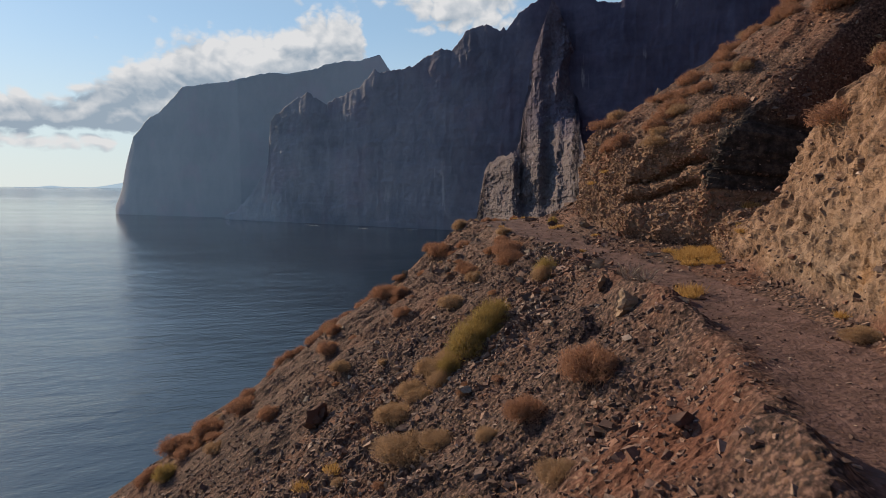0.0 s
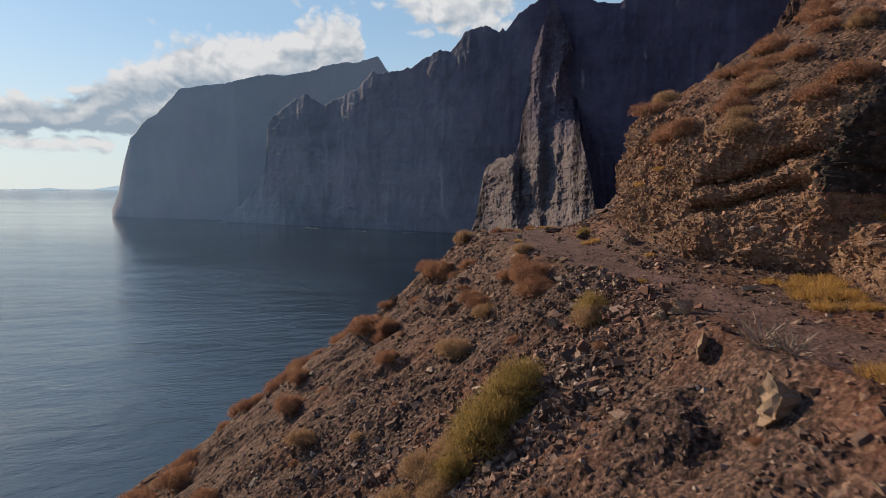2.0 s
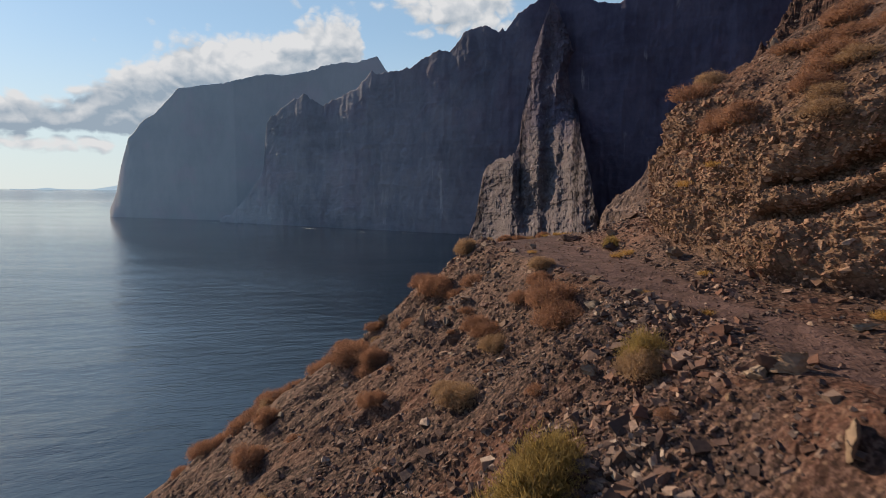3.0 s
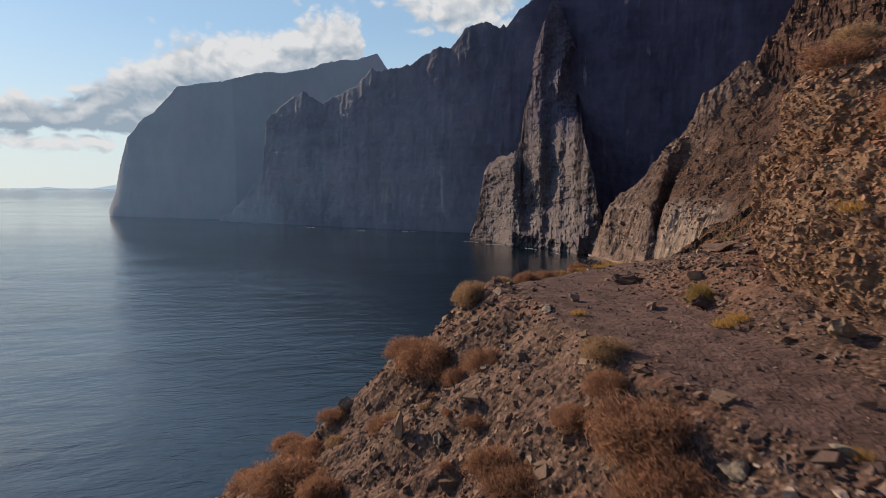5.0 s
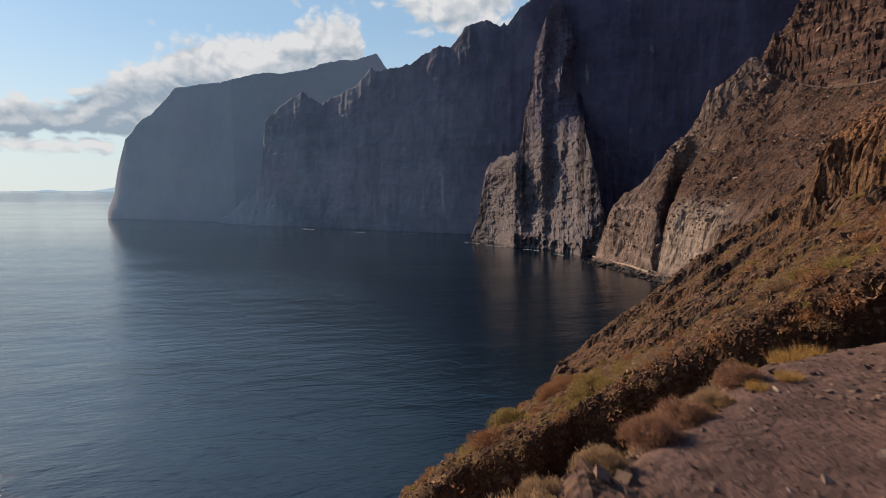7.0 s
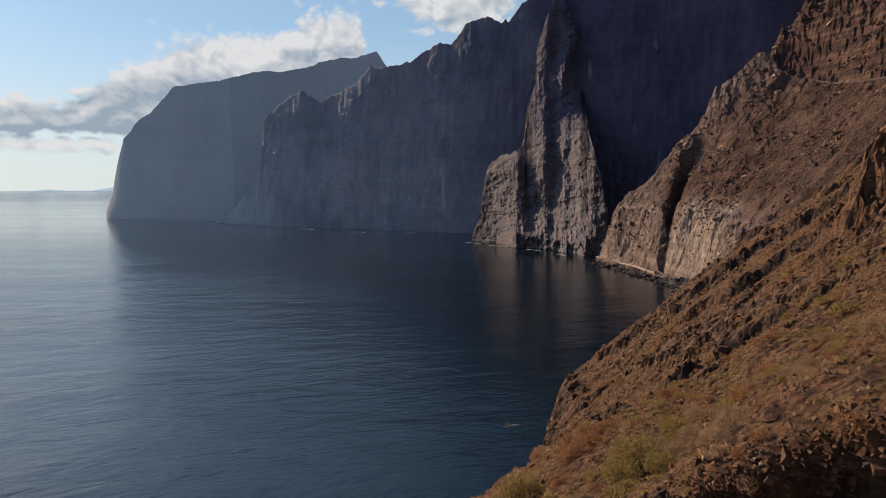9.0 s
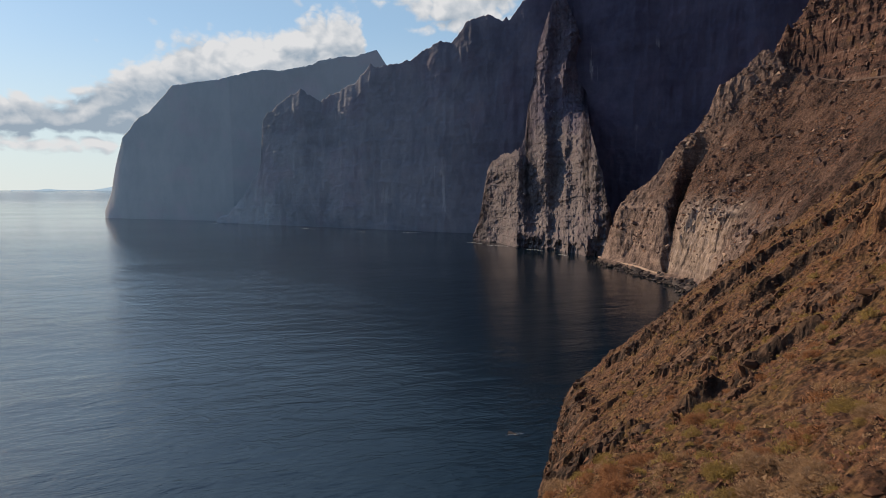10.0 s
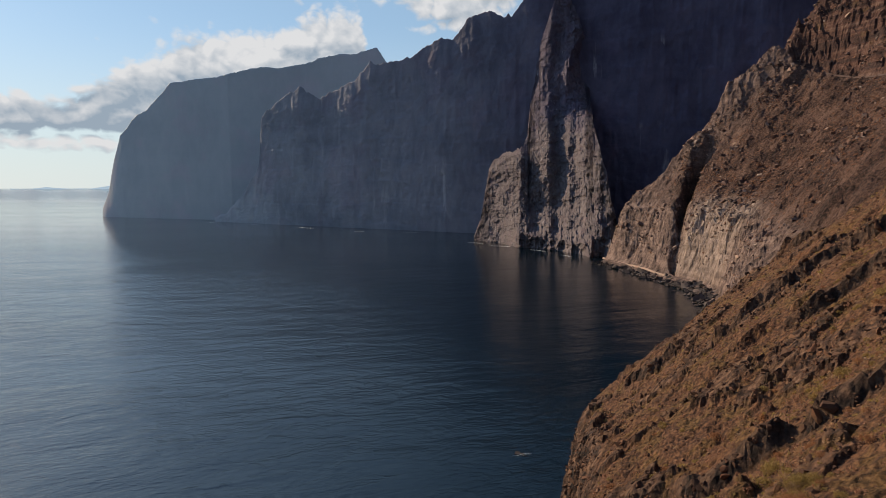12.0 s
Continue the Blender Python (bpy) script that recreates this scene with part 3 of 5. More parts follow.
def build_far():
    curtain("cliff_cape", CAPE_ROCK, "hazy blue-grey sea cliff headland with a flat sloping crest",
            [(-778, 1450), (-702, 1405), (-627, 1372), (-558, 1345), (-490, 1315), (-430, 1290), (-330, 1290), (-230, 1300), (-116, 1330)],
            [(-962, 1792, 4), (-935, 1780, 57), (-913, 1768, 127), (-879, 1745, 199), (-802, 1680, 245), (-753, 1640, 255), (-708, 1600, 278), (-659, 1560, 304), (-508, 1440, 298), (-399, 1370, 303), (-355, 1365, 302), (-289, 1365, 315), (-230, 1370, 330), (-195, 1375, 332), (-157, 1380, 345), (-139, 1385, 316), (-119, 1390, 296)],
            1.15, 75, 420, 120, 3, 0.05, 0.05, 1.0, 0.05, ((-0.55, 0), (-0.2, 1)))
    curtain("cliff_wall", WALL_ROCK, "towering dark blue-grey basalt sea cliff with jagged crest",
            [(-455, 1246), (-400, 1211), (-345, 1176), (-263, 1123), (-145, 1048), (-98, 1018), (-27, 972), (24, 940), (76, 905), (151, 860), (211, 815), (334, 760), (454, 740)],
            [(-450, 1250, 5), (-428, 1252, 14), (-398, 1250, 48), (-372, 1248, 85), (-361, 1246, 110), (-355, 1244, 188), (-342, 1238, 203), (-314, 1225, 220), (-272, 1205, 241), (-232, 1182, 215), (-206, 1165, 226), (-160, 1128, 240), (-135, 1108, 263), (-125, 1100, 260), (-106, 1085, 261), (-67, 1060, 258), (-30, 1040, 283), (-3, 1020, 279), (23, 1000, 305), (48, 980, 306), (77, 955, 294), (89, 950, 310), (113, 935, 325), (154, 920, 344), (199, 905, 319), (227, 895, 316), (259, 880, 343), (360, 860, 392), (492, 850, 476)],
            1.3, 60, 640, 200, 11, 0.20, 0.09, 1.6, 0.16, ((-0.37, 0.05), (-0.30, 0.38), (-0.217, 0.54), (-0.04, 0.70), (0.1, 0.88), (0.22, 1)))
    build_buttress()
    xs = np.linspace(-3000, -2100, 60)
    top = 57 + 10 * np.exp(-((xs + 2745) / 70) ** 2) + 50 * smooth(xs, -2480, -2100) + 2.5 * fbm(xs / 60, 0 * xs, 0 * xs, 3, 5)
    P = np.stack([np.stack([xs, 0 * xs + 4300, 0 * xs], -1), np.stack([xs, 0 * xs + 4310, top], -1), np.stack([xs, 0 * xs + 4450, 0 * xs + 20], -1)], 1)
    # unseen mountainside added behind and beside the flight, to block sky fill
    X, Y = np.meshgrid(steps((34, 120, 6), (120, 640, 20)), steps((-800, 24, 12)), indexing="ij")
    Z = 60 + 0.95 * softplus(X - 34 - 0.06 * (24 - Y), 8) * (1 + 0.25 * fbm(X / 90, Y / 90, 0 * X, 4, 65, 0.55, True))
    hill = sheet("ground_mountainside", np.stack([X, Y, np.minimum(Z, 430 + 0.05 * X)], -1), SLOPE, (("bank", smooth(fbm(X / 40, Y / 40, 0 * X, 4, 66), 0, 0.3)), ("red", 0 * X), ("shadowed", 0 * X)))
    tagged(hill, "high brown mountainside of rock and scrub, added out of view", "hillside", kind="structure")
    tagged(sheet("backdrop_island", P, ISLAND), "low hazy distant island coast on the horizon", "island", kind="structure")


def shore(y):
    return along(y, (185, 66), (230, 78), (300, 98), (365, 118), (408, 139), (455, 150), (503, 141), (550, 134), (590, 126), (640, 118))


def build_cove():
    """The spur across the cove: grey sea cliff, talus, red lava beds."""
    ys = steps((185, 400, 2.4), (400, 640, 1.25))
    d = steps((-14, 30, 0.7), (30, 200, 1.4), (200, 420, 6))
    D, Y = np.meshgrid(d, ys, indexing="ij")
    warp = 10 * fbm(D / 40, Y / 40, 0 * D, 4, 31)
    X = shore(Y) + D
    e = D + warp * smooth(D, 0, 20) + 2.5 * fbm(0 * D, Y / 14, D / 90, 4, 32, 0.55, True) * smooth(D, 2, 12) + 3.0 * fbm(D / 12, Y / 10, 0 * D, 5, 30, 0.6) * smooth(D, 2, 12)
    high = along(Y, (300, 0.4), (400, 0.75), (440, 1.0), (520, 1.0), (600, 0.55))
    z = along(e, (-14, -6), (-3, -0.5), (0, 1.5), (6, 4), (22, 44), (130, 132), (150, 165), (158, 172), (185, 245), (200, 255), (420, 420))
    z = z * (1 - 0.65 * (1 - high) * (1 - smooth(e, 8, 70)))
    red = smooth(e, 122, 132)
    cliffy = np.maximum(smooth(e, 4, 8) * (1 - smooth(e, 22, 40)), red)
    z = z + cliffy * (4.0 * fbm(X / 9, Y / 9, z / 14, 5, 33, 0.6, True) + 3 * red * fbm(X / 60, Y / 60, z / 6, 3, 34) + 3.5 * red * fbm(X / 5, Y / 5, z / 5, 4, 39, 0.6) - 5 * red * ((z / 11.0) % 1.0) ** 2)
    z = z + (1 - cliffy) * smooth(e, 10, 30) * (3.2 * fbm(X / 26, Y / 26, 0 * X, 6, 35, 0.6, True) + 1.8 * fbm(X / 7, Y / 7, 0 * X, 4, 36, 0.6, True))
    lift = along(D, (-14, 0), (0, 2), (17, 13), (46, 19), (70, 26), (88, 42), (127, 43), (161, 49), (420, 60))
    crest = along(D, (-14, 612), (0, 606), (60, 588), (115, 576), (200, 560), (420, 545)) + 6 * fbm(D / 22, 0 * D, 0 * D, 5, 37, 0.6)
    z = z + lift * np.exp(-np.maximum(crest - Y, 0) / 34.0) * (1 + 0.25 * fbm(X / 16, Y / 16, 0 * X, 4, 38, 0.6, True))
    z = z - 2.2 * softplus(Y - crest, 3.0)
    gash = np.exp(-((Y - along(D, (0, 492), (8, 500), (22, 520), (42, 548), (62, 564), (90, 568)) - 3 * fbm(D / 9, 0 * D, 0 * D, 4, 42)) / 6.0) ** 2) * smooth(D, 5, 9) * (1 - smooth(D, 60, 78))
    z = z - along(D, (0, 8), (10, 14), (40, 22), (60, 26)) * gash
    z = np.maximum(z, -10)
    talus = smooth(e, 24, 44) * (1 - red) * (1 - 0.9 * np.exp(-(np.maximum(crest - Y, 0) / 30.0) ** 2))
    chalky = smooth(Y, 425, 450) * (1 - smooth(Y, 500, 512)) * smooth(e, 4, 9) * (1 - smooth(e + 6 * fbm(Y / 12, D / 12, 0 * Y, 4, 43), 24, 38))
    ob = sheet("cliff_cove", np.stack([X, Y, z], -1), COVE_ROCK, (("talus", talus * (1 - 0.7 * chalky)), ("red", red), ("chalky", chalky)), flip=False)
    ob.data.polygons.foreach_set("use_smooth", np.zeros(len(ob.data.polygons), bool))
    # a footpath along the foot of the red beds, a low wall along the shore
    P = np.stack([X, Y, z], -1)
    rows = np.where((ys > 400) & (ys < 535))[0]
    at = np.array([P[np.argmax(red[:, j] > 0.3), j] for j in rows])
    at[:, 0] = np.convolve(np.pad(at[:, 0], 6, "edge"), np.ones(13) / 13, "valid")
    at[:, 2] = np.convolve(np.pad(at[:, 2], 6, "edge"), np.ones(13) / 13, "valid") + 1.4
    strip = np.stack([at + (-0.7, 0, -1.6), at + (-0.6, 0, -0.5), at + (0.6, 0, -0.5), at + (0.7, 0, -1.6)], 1)
    tagged(sheet("footpath", strip, STONE), "narrow pale footpath cut into the cliff ledge", "footpath", kind="structure")
    yw = np.linspace(500, 606, 60)
    at = np.stack([shore(yw) + 2.5 + 1.2 * fbm(yw / 14, 0 * yw, 0 * yw, 3, 63), yw, 6.0 + 0 * yw + 0.6 * fbm(yw / 20, 0 * yw, 0 * yw, 2, 64)], -1)
    strip = np.stack([at + (-0.4, 0, -3.2), at + (-0.3, 0, -2.0), at + (0.3, 0, -2.0), at + (0.6, 0, -4)], 1)
    tagged(sheet("sea_wall", strip, STONE), "low pale stone wall along the boulder shore", "wall", kind="structure")
    tagged(ob, "sunlit grey sea cliff with brown talus and red lava beds above", "cliff", kind="structure")


# ---- second slope ----


def gully_lip(X):
    return along(X, (-20, 76.5), (0, 75.2), (4.5, 74.0), (7.5, 73.3), (9.5, 72.9), (11.3, 72.0), (13, 70.6), (15, 68.2), (18, 64.5), (22, 61), (60, 52)) + 1.2 * fbm(X / 5, 0 * X, 0 * X, 4, 58, 0.6, True) - 0.7


def slope_height(X, Y):
    """Height of the scrub slope beyond the headland, and how rocky it is."""
    z = 63.4 + 0.763 * X - 0.3465 * Y + (3.0 * np.exp(-((X + 2) / 6.0) ** 2 - ((Y - 80) / 9.0) ** 2)) + along(Y, (60, 6), (82, 4.5), (104, 2.5), (118, -2), (138, -3), (165, 1.5), (200, 2.5), (230, -1))
    z = z + 4.0 * np.exp(-((X - 6) / 8.0) ** 2) * np.exp(-((Y - 92) / 22.0) ** 2)
    z = z - 0.28 * np.maximum(X - 18, 0) * (1 - smooth(Y, 95, 118))
    ridge = fbm(X / 22, Y / 22, 0 * X, 5, 51, 0.55, True)
    z = z + 1.6 * ridge + 0.75 * fbm(X / 2.6, Y / 2.6, 0 * X, 5, 52, 0.7)
    # outcrops that step down towards the sea
    o = fbm((X + 0.5 * Y) / 11, (Y - 0.4 * X) / 6.5, 0 * X, 5, 53, 0.6)
    outcrop = smooth(o, 0.18, 0.27) * smooth(Y, 100, 114)
    z = z + outcrop * (0.85 + 0.7 * fbm(X / 2.2, Y / 2.2, 0 * X, 5, 54, 0.65))
    # ledges with a sheer dark face on their near side, dying out into the slope beyond
    bandy = (Y + 0.42 * X) / 17.0 + 0.55 * fbm(X / 24, Y / 24, 0 * X, 3, 44) + 0.05 * fbm(X / 3, Y / 3, 0 * X, 4, 45, 0.6)
    saw = bandy % 1.0
    step = smooth(saw, 0.0, 0.10) * (1 - smooth(saw, 0.10, 0.9))
    crop = smooth(fbm(X / 13, Y / 12, 0 * X, 3, 46), 0.08, 0.34) * smooth(Y, 100, 112)
    z = z + (2.2 + 1.4 * fbm(X / 4, Y / 4, 0 * X, 4, 47, 0.6)) * step * crop
    scarp = smooth(saw, -0.01, 0.02) * (1 - smooth(saw, 0.09, 0.15)) * crop
    z = z - 1.2 * np.exp(-((X - 10.5) / 7.0) ** 2 - ((Y - 85) / 7.0) ** 2) - 2.4 * np.exp(-((X - 33) / 9.0) ** 2 - ((Y - 176) / 16.0) ** 2) - 1.5 * np.exp(-((X - 32) / 6.0) ** 2 - ((Y - 136) / 8.0) ** 2)
    # columns of red rock high on the slope
    col = smooth(X + 4.5 * fbm(Y / 8, X / 10, 0 * X, 4, 55, 0.55, True) + 1.6 * fbm(Y / 2.4, X / 3.5, 0 * X, 4, 59, 0.55, True), 58.5, 66) * smooth(Y, 112, 126) * (1 - smooth(Y, 141, 150))
    z = z + 12 * col + 9 * col * (1 - col) * fbm(X / 3.2, Y / 2.6, 0 * X, 5, 60, 0.6, True)
    # sea cliff
    edge = along(Y, (50, -14), (78, -9), (90, -5), (105, 1), (120, 7.5), (150, 17.0), (165, 19.5), (181, 21.8), (198, 27), (215, 40), (240, 70), (300, 120)) + 2.5 * fbm(Y / 9, 0 * X, 0 * X, 4, 56, 0.6, True)
    z = z - 4.0 * softplus(edge - X, 0.7)
    # far rim
    rim = along(X, (-20, 190), (21, 192), (33, 208), (50, 212), (66, 226), (80, 205), (100, 190), (150, 190))
    z = z - 1.3 * softplus(Y - rim - 4 * fbm(X / 10, 0 * X, 0 * X, 4, 57), 2.0)
    # steep near bank over the gully
    lip = gully_lip(X)
    drop = softplus(lip - Y, 0.3)
    z = z - np.minimum(3.4 * drop, 15 + 0.3 * drop)
    rock = np.clip(outcrop * 0.8 + scarp + col + smooth(drop, 0.3, 1.5) + smooth(edge - X + 3.0 * fbm(X / 4, Y / 4, 0 * X, 4, 67), -3.0, -0.3), 0, 1)
    hollow = 1.75 * np.minimum(drop, 4.4) * (1 - smooth(drop, 5, 14))      # how far the bank is undercut
    # fourth value: where shade is painted, on the undercut and the ledge faces
    return np.maximum(z, -6), rock, np.clip(col * 1.2, 0, 1) * (1 - smooth(z, 84, 92)), np.maximum(smooth(drop, 0.35, 1.1), 0.45 * scarp), hollow


def build_slope():
    xs = steps((-30, -8, 0.8), (-8, 48, 0.3), (48, 80, 0.5), (80, 190, 2.0))
    ys = steps((44, 60, 0.6), (60, 115, 0.26), (115, 160, 0.42), (160, 240, 0.75), (240, 300, 2.0))
    X, Y = np.meshgrid(xs, ys, indexing="ij")
    Z, rock, red, shadowed, hollow = slope_height(X, Y)
    k = 0.45 * rock + 1.1 * red
    g = np.clip(0.25 * (gully_lip(X - 2) - gully_lip(X + 2)), 0, 2)
    hollow = hollow / np.hypot(1, g)
    P = np.stack([X + g * hollow + k * fbm(X / 2.5, Y / 2.5, Z / 2.5, 4, 61), Y + hollow + k * fbm(X / 2.5, Y / 2.5, Z / 2.5, 4, 62), Z], -1)
    ob = sheet("ground_slope", P, SLOPE, (("bank", rock), ("red", red), ("shadowed", shadowed)))
    ob.data.polygons.foreach_set("use_smooth", np.zeros(len(ob.data.polygons), bool))
    tagged(ob, "steep brown scrub slope with dark rock outcrops above the sea", "slope", kind="structure")


# ---- headland: scree slope, trail, bank ----


def trail_left(y):
    return along(y, (-10, 2.0), (8, 4.0), (12, 4.9), (15, 5.8), (20, 6.6), (23, 6.7), (26, 6.4), (30, 6.1), (33.7, 5.1), (36, 3.7), (40, 2.4), (44, 2.3), (48, 4.0), (70, 9))


def trail_right(y):
    return along(y, (-10, 5.5), (8, 7.0), (15, 8.2), (20, 9.0), (24, 8.9), (27, 8.3), (30, 7.7), (33, 6.7), (37, 6.2), (40, 5.9), (42, 5.4), (44, 4.8), (46, 5.0), (48, 6.2), (70, 14))


def trail_height(y):
    return along(y, (-10, 59.3), (15, 59.45), (20, 59.6), (25, 59.8), (30, 59.95), (34, 60.15), (37, 60.45), (42, 60.6), (48, 60.75), (70, 61))


def bank_foot(y):
    return along(y, (-10, 6.2), (8, 7.7), (15, 8.8), (20, 9.5), (23, 9.8), (26, 9.9), (28.5, 10.7), (30.7, 11.0), (32.5, 9.5), (34, 8.4), (36, 7.9), (40, 7.5), (42, 7.9), (43.5, 9.0), (45, 11.5), (50, 17), (70, 30))


def headland(S, Y):
    """Places on the headland: S runs from the sea (negative) over the trail (0 to 1) and up the bank (beyond 1)."""
    L, R, F, zt = trail_left(Y), trail_right(Y), bank_foot(Y), trail_height(Y)
    wob = 0.35 * fbm(Y / 1.7, 0 * Y, 0 * Y, 4, 70)
    L, R = L + wob, R + wob * 0.6
    grad = along(Y, (-10, 0.7), (15, 0.70), (22, 0.72), (30, 0.66), (38, 0.73), (44, 0.79), (70, 0.8))
    left, mid, up = np.minimum(S, 0), np.clip(S, 0, 1), np.maximum(S - 1, 0)
    face_h = along(Y, (-10, 6.0), (20, 5.8), (24, 5.2), (26, 4.5), (27.5, 3.3), (30, 3.4), (31.2, 4.5), (32.5, 4.3), (34, 3.9), (36, 3.5), (41, 3.9), (43.5, 3.6), (46, 1.5), (70, 1))
    face_w = along(Y, (-10, 1.4), (20, 1.4), (25, 2.2), (28, 1.6), (31, 1.4), (33, 1.5), (36, 0.7), (42, 0.7), (45, 1.5), (70, 2))
    hill = along(Y, (-10, 0.85), (20, 0.85), (30, 0.95), (34, 0.95), (40, 0.68), (44, 0.6), (70, 0.5))
    verge_h = along(Y, (-10, 0.15), (34, 0.25), (38, 0.4), (41, 0.9), (43, 1.4), (45, 1.7), (48, 1.9), (70, 0.5))
    verge = np.clip(up, 0, 1)
    face = np.clip((up - 1) / 4.0, 0, 1)
    over = np.maximum(up - 5, 0)
    shoulder = np.where(left < 0, -grad * (softplus(-left - 0.35, 0.25) - softplus(-0.35, 0.25)), 0)
    X = L + left + (R - L) * mid + (F - R) * verge + face_w * face + over
    Z = zt + shoulder + verge_h * smooth(verge, 0, 1) + face_h * face + hill * over
    # the headland's end
    end = along(X, (-60, 40), (-20, 42.6), (-10, 43.3), (-3, 43.2), (0, 43.3), (1.3, 44.1), (3, 45.8), (5, 47.9), (6.5, 48.6), (8, 49.2), (10.5, 46), (12, 43.2), (16, 41.0), (30, 40), (60, 40))
    end = end + 0.8 * fbm(X / 2.0, Y / 9, 0 * X, 4, 71)
    Z = Z - 1.25 * softplus(Y - end, 0.35)
    on_trail = smooth(S, -0.03, 0.06) * (1 - smooth(S, 0.95, 1.25)) * (1 - smooth(Y - end, -0.4, 0.3))
    rocky = smooth(S, 2.0, 2.5) * (1 - 0.9 * smooth(over - 4.0 * smooth(28 - Y, 0, 3), 0.3, 2.0))
    return X, Z, on_trail, rocky, face, over


def build_headland():
    s = steps((-75, -14, 0.9), (-14, -5, 0.16), (-5, 0, 0.09), (0, 1, 0.035), (1, 2, 0.08), (2, 6, 0.04), (6, 14, 0.13), (14, 40, 0.6))
    y = steps((-12, 6, 0.5), (6, 40, 0.105), (40, 49.5, 0.09), (49.5, 66, 0.5))
    S, Y = np.meshgrid(s, y, indexing="ij")
    X, Z, trail, rocky, face, over = headland(S, Y)
    scree = smooth(-S, 0.0, 0.8)
    Z = Z + scree * (0.26 * fbm(X / 1.6 + Z / 3, Y / 0.9, 0 * X, 6, 72, 0.65) + 0.62 * fbm(X / 7, Y / 4, 0 * X, 3, 73, 0.5))
    gully = fbm(Y / 1.4 + 0.12 * X, X / 9, 0 * X, 4, 84, 0.55, True)
    Z = Z + scree * 0.34 * gully * smooth(-S, 0.4, 2.0)
    # a low berm along the outer edge of the trail
    Z = Z + along(Y, (-12, 0.42), (16, 0.42), (21, 0.28), (26, 0.1), (30, 0.0)) * np.exp(-((S + 0.55) / 0.42) ** 2) * (1 + 0.5 * fbm(Y / 1.3, S, 0 * Y, 4, 85))
    # a trench below the slab
    run = X - 4.95 - 0.15 * (Y - 23.8) + 0.25 * fbm(X / 0.7, Y / 0.7, 0 * X, 3, 88)
    Z = Z - 0.42 * np.exp(-(run / 0.5) ** 2) * smooth(Y, 22.0, 23.2) * (1 - smooth(Y, 24.4, 25.4))
    Z = Z + trail * 0.03 * fbm(X / 0.4, Y / 0.4, 0 * X, 3, 74) - trail * 0.05 * np.sin(np.clip(S, 0, 1) * math.pi)
    Z = Z + smooth(S, 1, 2) * (0.10 * fbm(X / 0.5, Y / 0.5, 0 * X, 4, 75)) + smooth(over, 0, 1.5) * 0.45 * fbm(X / 2.4, Y / 1.8, 0 * X, 5, 76, 0.6, True)
    # rock relief on the bank: ledges, blocks, hollows
    f3 = lambda k, sd, o=5, r=False: fbm(X / k, Y / k, Z / k, o, sd, 0.58, r)
    bed = Z * 1.1 + Y * 0.5 + 0.6 * f3(1.6, 81)
    ledge = np.abs((bed % 1.0) - 0.5) * 2
    joint = np.abs(((Y * 0.9 + X * 0.5 + 0.5 * f3(1.3, 82)) % 1.0) - 0.5) * 2
    near_bank = smooth(27 - Y, 0, 3)
    out = rocky * (0.55 * f3(2.4, 77) + (0.24 - 0.22 * near_bank) * f3(0.75, 78, 5, True) + near_bank * (0.26 * fbm(X / 1.5, (Y + 0.35 * Z) / 0.5, (Z - 0.2 * Y) / 1.9, 5, 89, 0.55) + 0.22 * f3(1.1, 94, 5) + 0.10 * fbm(X / 0.3, Y / 0.2, Z / 0.6, 4, 96, 0.6)) + 0.10 * ledge ** 0.6 + 0.08 * joint ** 0.5 + 0.13 * (1 - 0.35 * near_bank) * f3(0.26, 79, 3, True))
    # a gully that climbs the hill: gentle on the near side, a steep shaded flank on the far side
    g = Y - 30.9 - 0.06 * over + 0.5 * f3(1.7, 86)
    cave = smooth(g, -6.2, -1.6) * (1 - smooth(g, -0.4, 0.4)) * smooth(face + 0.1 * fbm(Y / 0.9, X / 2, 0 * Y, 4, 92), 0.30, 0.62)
    # two slots that rise along the face
    rise = 62.55 + 0.40 * (X - 8.9) + 0.12 * f3(0.8, 87)
    slot = np.maximum(np.exp(-((Z - rise - 0.25) / 0.16) ** 2), np.exp(-((Z - rise + 0.55) / 0.2) ** 2)) * smooth(Y, 31.4, 32.2) * (1 - smooth(Y, 34.3, 35.2)) * rocky
    P = np.stack([X - out * 0.85 + 4.8 * cave * (1 - 0.5 * smooth(over, 3, 9)) + 0.55 * slot, Y - rocky * 0.5 * f3(1.9, 80) + 0.5 * slot, Z + out * 0.35 - 3.6 * cave * smooth(over, 0, 2.5)], -1)
    pale = smooth(25.5 - Y, 0, 4) * (1 - smooth(Z, 60.5, 64.0))
    ob = sheet("ground_headland", P, GROUND, (("trail", trail), ("bank", rocky), ("pale", pale), ("shadowed", smooth(g, -5.0, -2.0) * (1 - smooth(g, 0.4, 1.2)) * smooth(face, 0.40, 0.62))))
    crisp = (trail + smooth(-S, 0.3, 0.0) * (1 - rocky))[:-1, :-1].ravel() > 0.6
    ob.data.polygons.foreach_set("use_smooth", crisp)
    tagged(ob, "rocky headland with stony scree slope, trodden dirt trail and rock bank", "hillside", kind="structure")
    return ob


build_water()
build_far()
build_cove()
build_slope()
HEADLAND = build_headland()

# ---- stones ----
PHI = (1 + 5 ** 0.5) / 2


def ico(level):
    bm = bmesh.new()
    bmesh.ops.create_icosphere(bm, subdivisions=level, radius=1.0)
    v = np.array([tuple(k.co) for k in bm.verts])
    f = np.array([[k.index for k in face.verts] for face in bm.faces])
    bm.free()
    return v, f


